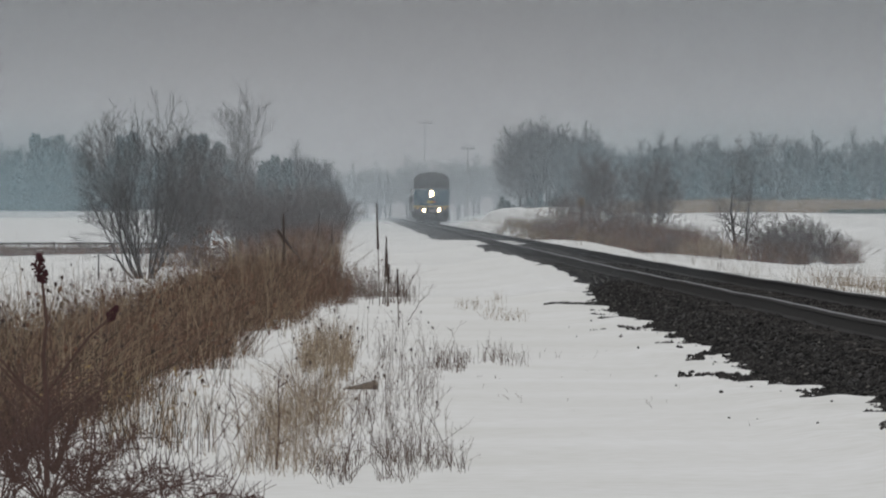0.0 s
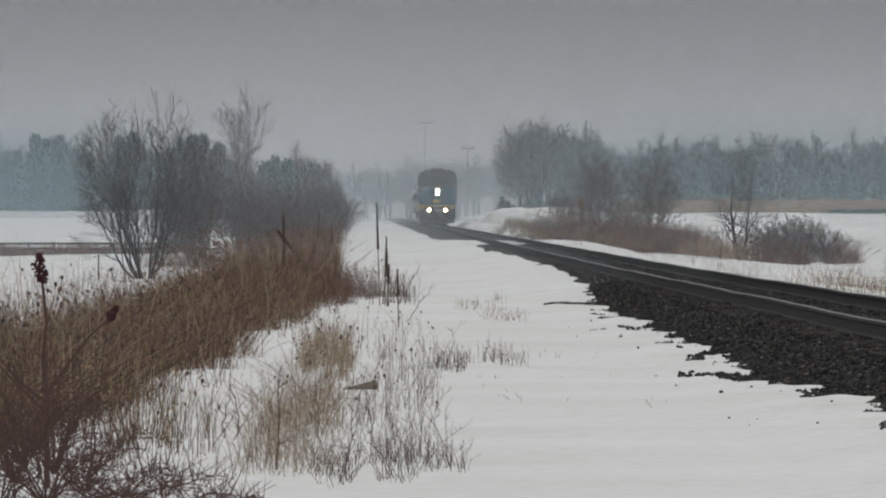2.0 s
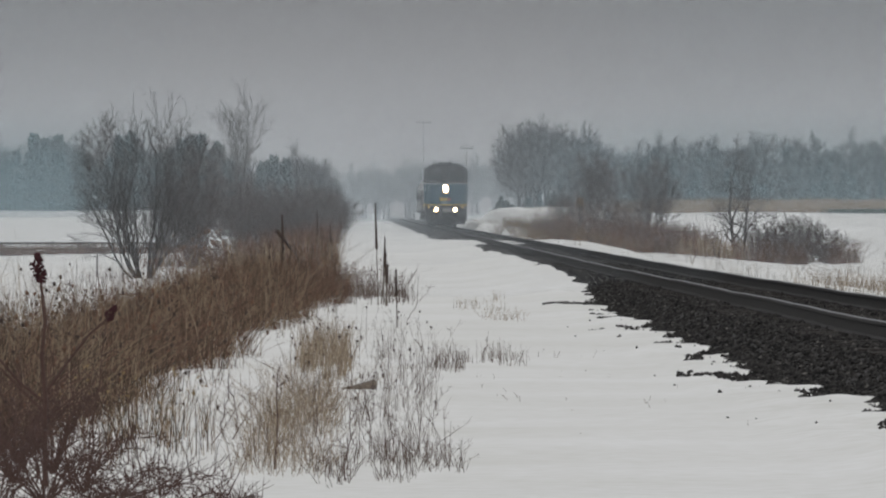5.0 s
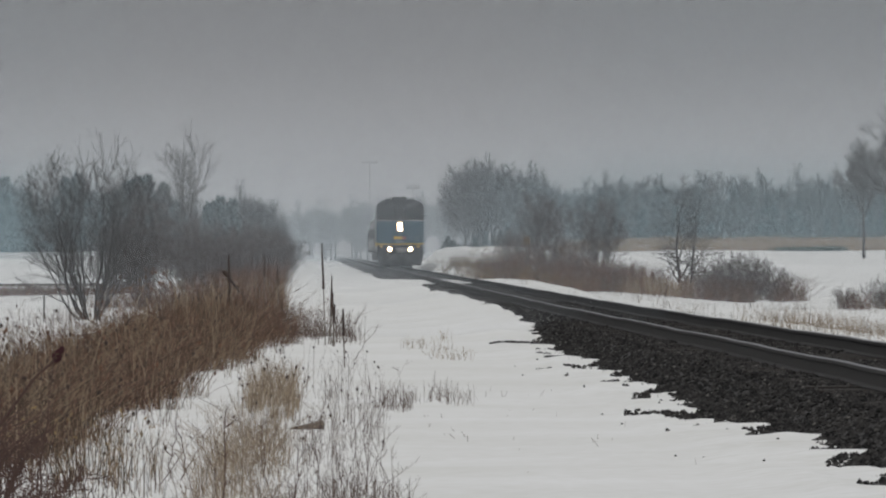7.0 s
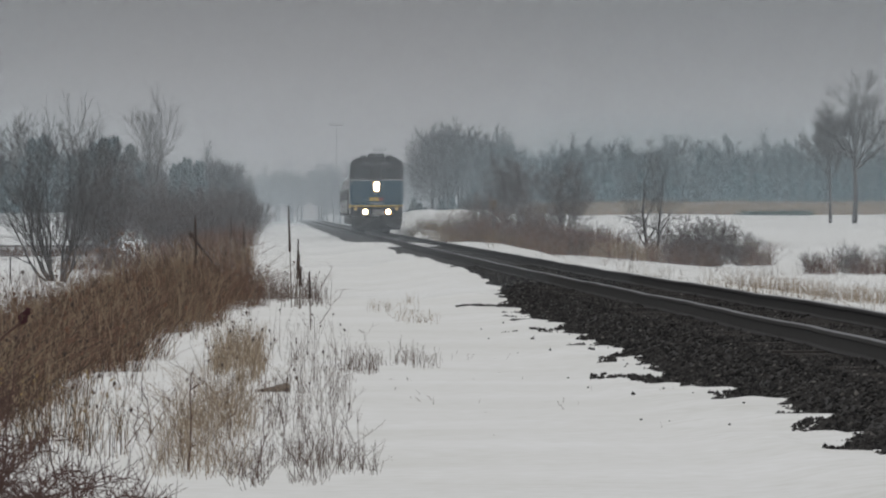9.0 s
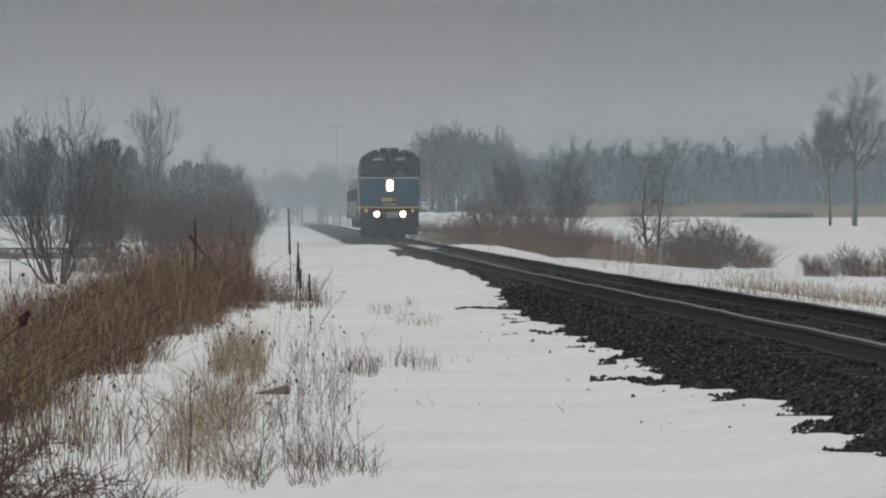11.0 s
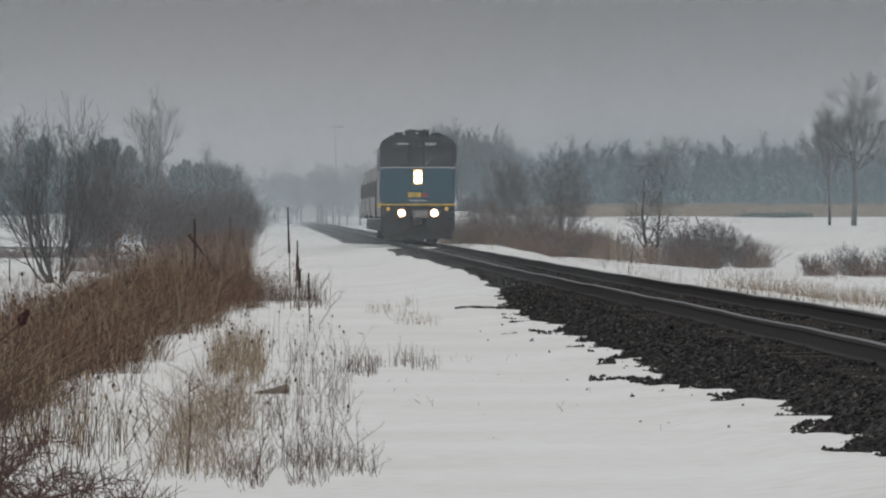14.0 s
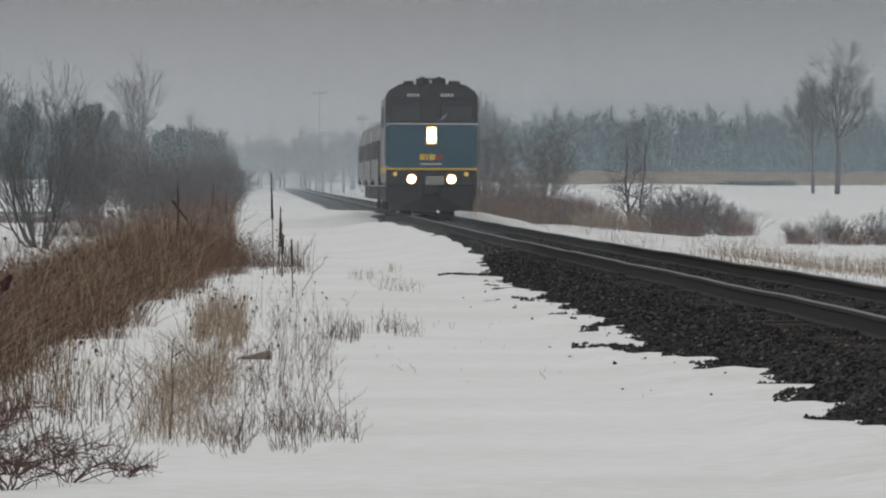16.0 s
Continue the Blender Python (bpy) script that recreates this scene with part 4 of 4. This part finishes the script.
fence.matrix_world = pose(0, 574, -0.92)
for i in range(13):
    x = -27 + 1.4 * i
    part("post", box(x - 0.06, x + 0.06, -0.06, 0.06, -0.2, 0.80 + 0.05 * math.sin(i * 2.1), 0.012), DEADDARK, fence)
for z in (0.42, 0.72):
    part("rail", box(-27.3, -9.9, -0.10, -0.06, z - 0.06, z + 0.06, 0.01), DEADDARK, fence)
stake = thing("wooden_stake", "thin grey wooden stake standing in the snowy ditch", "stake")
stake.matrix_world = at(-9.05, 352)
part("shaft", rod((0, 0, -0.2), (0.01, 0, 0.82), 0.03, 7, None, 0.024), DEADDARK, stake)


def mullein(x, y, height, tilt, bulk):
    """A tall dead flower spike with a rough club-shaped head."""
    ob = thing("dead_flower_stalk", "tall dark dead flower spike standing beside the path", "plant stalk", "flower spikes by the path")
    ob.matrix_world = at(x, y)
    top = Vector((math.sin(tilt) * height, 0, math.cos(tilt) * height))
    part("stem", rod((0, 0, -0.05), top * 0.72, 0.014 * bulk, 7, None, 0.010 * bulk), DEADWOOD, ob)
    rng = random.Random(int(x * 100 + y))
    bm = rod(top * 0.55, top, 0.030 * bulk, 8, None, 0.012 * bulk)
    for i in range(60):
        s = rng.uniform(0.55, 1.0)
        a = rng.uniform(0, 6.28)
        c = top * s
        r = 0.034 * bulk * (1.25 - s * 0.6)
        rod(c, c + Vector((math.cos(a) * r, math.sin(a) * r, 0.02)), 0.010 * bulk, 4, bm, 0.003)
    part("seed_spike", bm, SEED, ob, "rough dark seed spike")
    return ob


for x, y, hgt, tl, bk in ((0.21, 176, 1.72, -0.03, 0.75), (0.30, 177, 1.15, 0.02, 0.75), (0.36, 175, 0.95, -0.04, 0.75), (0.26, 178, 0.85, 0.10, 0.9), (0.42, 140, 0.78, -0.02, 0.7), (0.33, 174, 0.7, 0.05, 0.9), (-0.9, 270, 1.25, 0.0, 1.2), (-1.4, 300, 1.5, 0.02, 1.2)):
    mullein(x, y, hgt, tl, bk)


def weed_stem(x, y, height, seed, lean=0.1, thick=0.005):
    """A single woody weed stem with side twigs."""
    rng = np.random.default_rng(seed)
    ob = thing("weed_stem", "dark woody weed stem standing in the snow", "plant stalk", "woody stems in the snow")
    ob.matrix_world = at(x, y)
    s = np.linspace(0, 1, 8)
    pts = np.column_stack([lean * height * s + rng.normal(0, 0.012, 8), rng.normal(0, 0.012, 8), -0.03 + height * s])
    v, f = tube_along(pts, thick * (1 - 0.7 * s), 6)
    part("stem", mesh_of("stem", v, f, CANE, smooth=True), CANE, ob)
    k = rng.integers(2, 8, 12)
    p0 = pts[k]
    p1 = p0 + np.column_stack([rng.normal(0, 0.16, (12, 2)), rng.uniform(0.08, 0.3, 12)]) * height * 0.6
    v, f = tubes(p0, p1, np.full(12, thick * 0.4), np.full(12, thick * 0.15), 4)
    part("twig_spray", mesh_of("twig_spray", v, f, CANE, smooth=True), CANE, ob)["kind"] = "stuff"
    return ob


for i, (x, y, hh, ln, th) in enumerate(((-0.55, 64, 0.62, 0.03, 0.008), (-0.12, 62, 0.50, 0.12, 0.005), (-0.98, 72, 0.42, 0.05, 0.005), (-0.92, 71.5, 0.38, 0.55, 0.005), (-1.05, 70, 0.40, 0.7, 0.004), (-0.90, 74, 0.46, -0.15, 0.005),
                                        (0.12, 66, 0.34, 0.2, 0.004), (0.35, 70, 0.25, 0.5, 0.003), (-0.3, 69, 0.45, -0.1, 0.004), (0.02, 74, 0.40, 0.1, 0.004), (-1.6, 60, 0.9, 0.1, 0.008), (-1.3, 61, 0.55, -0.2, 0.006),
                                        (-1.75, 62, 1.0, -0.15, 0.007), (0.55, 150, 0.5, 0.75, 0.006), (0.5, 176, 0.7, 0.55, 0.007), (0.95, 118, 0.28, 0.1, 0.003), (1.25, 112, 0.30, 0.2, 0.003))):
    weed_stem(x, y, hh, 300 + i, ln, th)

snag = thing("broken_branch", "dark broken dead branch standing in the thicket", "dead wood")
snag.matrix_world = at(-1.50, 190)
part("upright_stick", rod((0, 0, -0.1), (-0.02, 0, 1.50), 0.028, 8, None, 0.018), SEED, snag)
part("leaning_stick", rod((-0.13, 0, 1.22), (0.26, 0.1, 0.72), 0.034, 8, None, 0.016), SEED, snag)
part("side_twig", rod((0.26, 0.1, 0.72), (0.44, 0.1, 0.45), 0.014, 6, None, 0.006), SEED, snag)

# weathered stump end lying in the snow
rng = random.Random(4)
bm = bmesh.new()
rings = [(-0.26, 0.012, 0.00), (-0.12, 0.030, 0.015), (0.0, 0.050, 0.03), (0.08, 0.062, 0.045), (0.13, 0.056, 0.05), (0.155, 0.03, 0.03)]
loops = []
for x, r, z in rings:
    loops.append([bm.verts.new((x + rng.uniform(-0.012, 0.012), math.cos(a * 0.785) * r * 1.2, z + math.sin(a * 0.785) * r * rng.uniform(0.75, 1.15))) for a in range(8)])
for a, b2 in zip(loops, loops[1:]):
    for i in range(8):
        bm.faces.new((a[i], a[(i + 1) % 8], b2[(i + 1) % 8], b2[i]))
bm.faces.new(loops[0]), bm.faces.new(loops[-1][::-1])
bmesh.ops.recalc_face_normals(bm, faces=bm.faces)
log = thing("driftwood_log", "pointed weathered log end lying on the snow", "log")
log.matrix_world = at(-0.02, 94.5, 0, 0.0) @ Matrix.Scale(0.78, 4)
part("wood", bm, DEADWOOD, log)


def canes(name, label, seed, x, y, n, reach, height, group=""):
    """Arching thorny canes from one root."""
    ob = thing(name, label, "bramble", group)
    ob.matrix_world = at(x, y)
    rng = np.random.default_rng(seed)
    twigs = []
    for c in range(n):
        a = rng.uniform(0, 2 * np.pi)
        L, H = reach * rng.uniform(0.5, 1.1), height * rng.uniform(0.5, 1.1)
        s = np.linspace(0, 1, 9)
        pts = np.column_stack([np.cos(a) * L * s, np.sin(a) * L * s, -0.03 + H * 4 * s * (1 - s * 0.72) * 0.72]) + np.column_stack([rng.normal(0, 0.012, (9, 2)), np.zeros(9)])
        v, f = tube_along(pts, 0.0046 * (1 - 0.75 * s), 5)
        part("cane", mesh_of("cane", v, f, CANE, smooth=True), CANE, ob)
        for i in range(2, 8):
            for _ in range(2):
                twigs.append((pts[i], pts[i] + rng.normal(0, 0.07, 3) + np.array([0, 0, 0.05])))
    v, f = tubes([q[0] for q in twigs], [q[1] for q in twigs], np.full(len(twigs), 0.0022), np.full(len(twigs), 0.001), 4)
    part("twig_spray", mesh_of("twig_spray", v, f, CANE), CANE, ob)["kind"] = "stuff"
    return ob


for i, (x, y, n, r, hh) in enumerate(((-1.75, 57, 26, 0.75, 0.40), (-1.35, 56.5, 18, 0.55, 0.24), (-2.05, 61, 24, 0.7, 0.50), (-1.15, 58.5, 10, 0.5, 0.16), (-2.2, 66, 22, 0.7, 0.55), (-1.95, 55, 22, 0.6, 0.42), (-2.5, 72, 20, 0.8, 0.6), (-1.6, 59, 18, 0.6, 0.34), (-1.9, 63, 20, 0.6, 0.5), (-1.3, 54, 12, 0.5, 0.2), (-1.0, 55, 9, 0.45, 0.15), (-0.72, 56, 6, 0.35, 0.10), (-1.55, 52.5, 12, 0.5, 0.22))):
    canes("bramble", "tangle of arching dark red bramble canes in snow", 100 + i, x, y, n, r, hh, "brambles on the bank")


def sumac_cone(bm, c, size, tip):
    """An upright cluster of fuzzy fruit."""
    rng = random.Random(int(size * 1000))
    for _ in range(170):
        s = rng.random()
        a = rng.uniform(0, 6.28)
        r = size * 0.27 * math.sin(0.6 + 2.3 * s) * rng.uniform(0.3, 1) * (1 + 0.3 * math.sin(9 * s + a))
        p = Vector(c) + Vector(tip) * size * s + Vector((math.cos(a) * r, math.sin(a) * r, 0))
        bmesh.ops.create_icosphere(bm, subdivisions=1, radius=size * rng.uniform(0.035, 0.07), matrix=Matrix.Translation(p))


sumac = thing("sumac", "leafless sumac with dark red fruit clusters among brambles", "shrub")
sumac.matrix_world = at(-1.84, 60)
for nm, pts, ra, rb in (("stem", [[0, 0, -0.1], [0.0, 0, 0.5], [-0.02, 0, 0.75], [0.0, 0, 0.95], [-0.03, 0, 1.22]], 0.018, 0.008), ("branch", [[-0.01, 0, 0.52], [0.12, 0.05, 0.70], [0.25, 0.05, 0.87], [0.37, 0.05, 0.97]], 0.010, 0.006),
                        ("branch", [[0, 0, 0.48], [-0.15, 0, 0.60], [-0.28, 0, 0.75], [-0.42, 0, 1.0]], 0.010, 0.005), ("branch", [[0, 0, 0.38], [0.12, 0, 0.48], [0.28, 0, 0.60]], 0.008, 0.004), ("branch", [[0, 0, 0.42], [-0.2, 0, 0.62], [-0.42, 0, 0.85]], 0.008, 0.004)):
    v, f = tube_along(pts, np.linspace(ra, rb, len(pts)), 7)
    part(nm, mesh_of(nm, v, f, CANE, smooth=True), CANE, sumac)
bm = bmesh.new()
sumac_cone(bm, (-0.03, 0, 1.17), 0.17, (-0.1, 0, 1))
part("fruit_head", bm, SUMAC, sumac, "dark red fuzzy fruit cluster")
bm = bmesh.new()
sumac_cone(bm, (0.36, 0.05, 0.95), 0.11, (0.35, 0, 0.8))
part("fruit_head", bm, SUMAC, sumac, "dark red fuzzy fruit cluster")

# withered leaves caught in the stems
rng = random.Random(9)
bm = bmesh.new()
for _ in range(26):
    x, y = rng.uniform(-2.1, -1.05), rng.uniform(66, 78)
    z = float(ground_z(x, y)) + rng.uniform(0.28, 0.52)
    m = Matrix.Translation((x, y, z)) @ Euler([rng.uniform(0, 6.28) for _ in range(3)]).to_matrix().to_4x4()
    k = rng.uniform(0.012, 0.026)
    vs = [bm.verts.new(m @ Vector(q)) for q in ((-k, 0, 0), (0, -k * 0.5, k * 0.3), (k, 0, 0), (0, k * 0.5, k * 0.3), (0, 0, -k * 0.25))]
    for i in range(4):
        bm.faces.new((vs[i], vs[(i + 1) % 4], vs[4]))
me = bpy.data.meshes.new("withered_leaves")
bm.to_mesh(me), bm.free()
me.materials.append(LEAF)
tagged(new("withered_leaves", me), "few withered yellow leaves caught in dry stems", "leaves", kind="stuff")


# ---- poles and sign ----
def pole(x, y, height, arm):
    ob = thing("utility_pole", "grey timber pole with a crossarm fading in mist", "utility pole", "poles in the mist")
    ob.matrix_world = at(x, y)
    part("shaft", rod((0, 0, -0.3), (0, 0, height), 0.11, 10, None, 0.07), POLE, ob)
    part("crossarm", box(-arm, arm, -0.06, 0.06, height - 0.85, height - 0.68, 0.02), POLE, ob)
    for s in (-0.9, -0.45, 0.45, 0.9):
        part("insulator", rod((s * arm, 0, height - 0.6), (s * arm, 0, height - 0.25), 0.09, 8), POLE, ob)
    return ob


pole(11.3, 2050, 20.0, 1.5)
pole(15.9, 1650, 12.2, 1.0)

sign = thing("trackside_marker", "orange marker board on a thin post beside the track", "sign post")
sign.matrix_world = at(10.25, 500)
part("post", rod((0, 0, -0.2), (0, 0, 2.3), 0.04, 8), UNDER, sign)
part("board", box(-0.16, 0.16, -0.03, 0.03, 2.05, 2.45, 0.02), ORANGE, sign, "faded orange board")

# ---- stones, ties ----
rng = np.random.default_rng(200)
n = 60000
sy = 62 + 200 * rng.random(n) ** 1.35
side = rng.random(n)
sx = np.where(side < 0.72, rng.uniform(3.1, 4.88, n), np.where(side < 0.92, rng.uniform(5.05, 6.35, n), rng.uniform(6.5, 7.9, n)))
sz = ballast_z(sx, sy)
keep = sz > ground_z(sx, sy) - 0.02
sx, sy, sz = sx[keep], sy[keep], sz[keep]
n = len(sx)
octa = np.array([[1, 0, 0], [0, 1, 0], [-1, 0, 0], [0, -1, 0], [0, 0, 1], [0, 0, -1]], float)
tri = np.array([[0, 1, 4], [1, 2, 4], [2, 3, 4], [3, 0, 4], [1, 0, 5], [2, 1, 5], [3, 2, 5], [0, 3, 5]])
size = rng.uniform(0.014, 0.036, n)
verts = octa[None] * size[:, None, None] * rng.uniform(0.6, 1.3, (n, 6, 1)) + rng.normal(0, 0.006, (n, 6, 3))
verts[:, :, 2] *= 0.8
verts += np.stack([sx, sy, sz + size * 0.25], axis=1)[:, None, :]
faces = (tri[None] + (np.arange(n) * 6)[:, None, None]).reshape(-1, 3)
tagged(new("ballast_stones", mesh_of("ballast_stones", verts.reshape(-1, 3), faces, STONE)), "loose angular dark grey ballast stones", "stones", kind="stuff")

pick = rng.random(n) < 0.035
pale = (verts[pick] - verts[pick].mean(axis=1, keepdims=True)) * 0.8 + verts[pick].mean(axis=1, keepdims=True) + np.array([0, 0, 0.012])
pf = (tri[None] + (np.arange(len(pale)) * 6)[:, None, None]).reshape(-1, 3)
tagged(new("pale_ballast_stones", mesh_of("pale_ballast_stones", pale.reshape(-1, 3), pf, PALESTONE)), "scattered lighter grey stones in the dark ballast", "stones", kind="stuff")

# ragged fringe of stones and dead weeds where the snow thins out
rng = np.random.default_rng(205)
n = 46000
sx, sy = rng.uniform(2.5, 4.2, n), rng.uniform(66, 175, n)
gap = ground_z(sx, sy) - ballast_z(sx, sy)
keep = (gap < 0.12) & (gap > 0.0) & (lattice(sx / 0.34, sy / 1.1, 33) > 0.62 + gap * 2.4)
sx, sy = sx[keep], sy[keep]
n = len(sx)
octa = np.array([[1, 0, 0], [0, 1, 0], [-1, 0, 0], [0, -1, 0], [0, 0, 1], [0, 0, -1]], float)
tri = np.array([[0, 1, 4], [1, 2, 4], [2, 3, 4], [3, 0, 4], [1, 0, 5], [2, 1, 5], [3, 2, 5], [0, 3, 5]])
size = rng.uniform(0.010, 0.026, n)
verts = octa[None] * size[:, None, None] * rng.uniform(0.6, 1.3, (n, 6, 1))
verts += np.stack([sx, sy, ground_z(sx, sy) + size * 0.3], axis=1)[:, None, :]
faces = (tri[None] + (np.arange(n) * 6)[:, None, None]).reshape(-1, 3)
tagged(new("fringe_stones", mesh_of("fringe_stones", verts.reshape(-1, 3), faces, STONE)), "dark stones poking through thin snow beside the ballast", "stones", kind="stuff")

# stones that have rolled onto the snow
rng = np.random.default_rng(201)
n = 70
sx, sy = 3.9 - 1.3 * rng.random(n) ** 2, rng.uniform(72, 150, n)
size = rng.uniform(0.008, 0.018, n)
verts = octa[None] * size[:, None, None] * rng.uniform(0.6, 1.3, (n, 6, 1))
verts += np.stack([sx, sy, ground_z(sx, sy) + size * 0.3], axis=1)[:, None, :]
faces = (tri[None] + (np.arange(n) * 6)[:, None, None]).reshape(-1, 3)
tagged(new("stray_stones", mesh_of("stray_stones", verts.reshape(-1, 3), faces, STONE)), "stray dark stones lying on the snow", "stones", kind="stuff")

bm = box(-1.29, 1.29, -0.115, 0.115, -0.17, 0.0, 0.012)
tie_me = bpy.data.meshes.new("tie")
bm.to_mesh(tie_me), bm.free()
tie_me.materials.append(TIE)
rng = random.Random(77)
for i in range(300):
    ob = part("tie", tie_me, TIE, ballast)
    ob.matrix_world = pose(TRACK_X + rng.uniform(-0.03, 0.03), 70 + i * 0.6, RAIL_Z + float(grade(70 + i * 0.6)) - 0.178 + rng.uniform(-0.012, 0.004), 0, 0, rng.uniform(-0.6, 0.6))

# ---- flat tinted sheets standing in for thin winter mist, in layers over the fields ----
MIST = misty("haze_sheet", (0.655, 0.73, 0.79), 0.053)
# dark teal sheets added to deepen and tint the woods behind them
WOOD_TINT = misty("wood_darkening_tint", (0.20, 0.37, 0.435), 0.34, 4.0, 11.0, (13.0, 30.0))
THICK = misty("dense_haze_sheet", (0.69, 0.77, 0.825), 0.22)
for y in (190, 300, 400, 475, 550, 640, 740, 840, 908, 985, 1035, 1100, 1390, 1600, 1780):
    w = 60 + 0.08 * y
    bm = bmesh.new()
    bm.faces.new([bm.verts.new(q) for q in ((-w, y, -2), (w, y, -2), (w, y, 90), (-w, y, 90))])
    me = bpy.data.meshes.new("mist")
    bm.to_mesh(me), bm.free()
    me.materials.append(MIST if y < 900 else WOOD_TINT if y < 1000 else MIST if y < 1300 else THICK)
    tagged(new("mist", me), "flat tinted sheet standing in for mist over the fields", "mist", "layers of mist", "stuff")


# ---- what moves ----


# seconds, metres from the camera to the nose
RUN = [(0, 927.0), (1, 888.0), (2, 849.5), (3, 813.5), (4, 778.5), (5.5, 730.0), (7, 680.5), (8, 646.5), (9, 611.0), (10, 574.0), (11.5, 519.5), (12.5, 484.0), (13.5, 446.5), (14.5, 407.0), (15.2, 380.5), (16, 351.0)]


def train_y(t):
    return float(np.interp(t, *zip(*RUN)))


def motions():
    times = [0.0, 0.1] + [0.5 * i for i in range(1, 32)] + [15.9, 16.0]
    for ob, back in [(LOCO, 0.0)] + [(c, 17.2 + 25.95 * i) for i, c in enumerate(COACHES)]:
        walk(ob, [(t, pose(TRACK_X, train_y(t) + back, RAIL_Z)) for t in times])


motions()
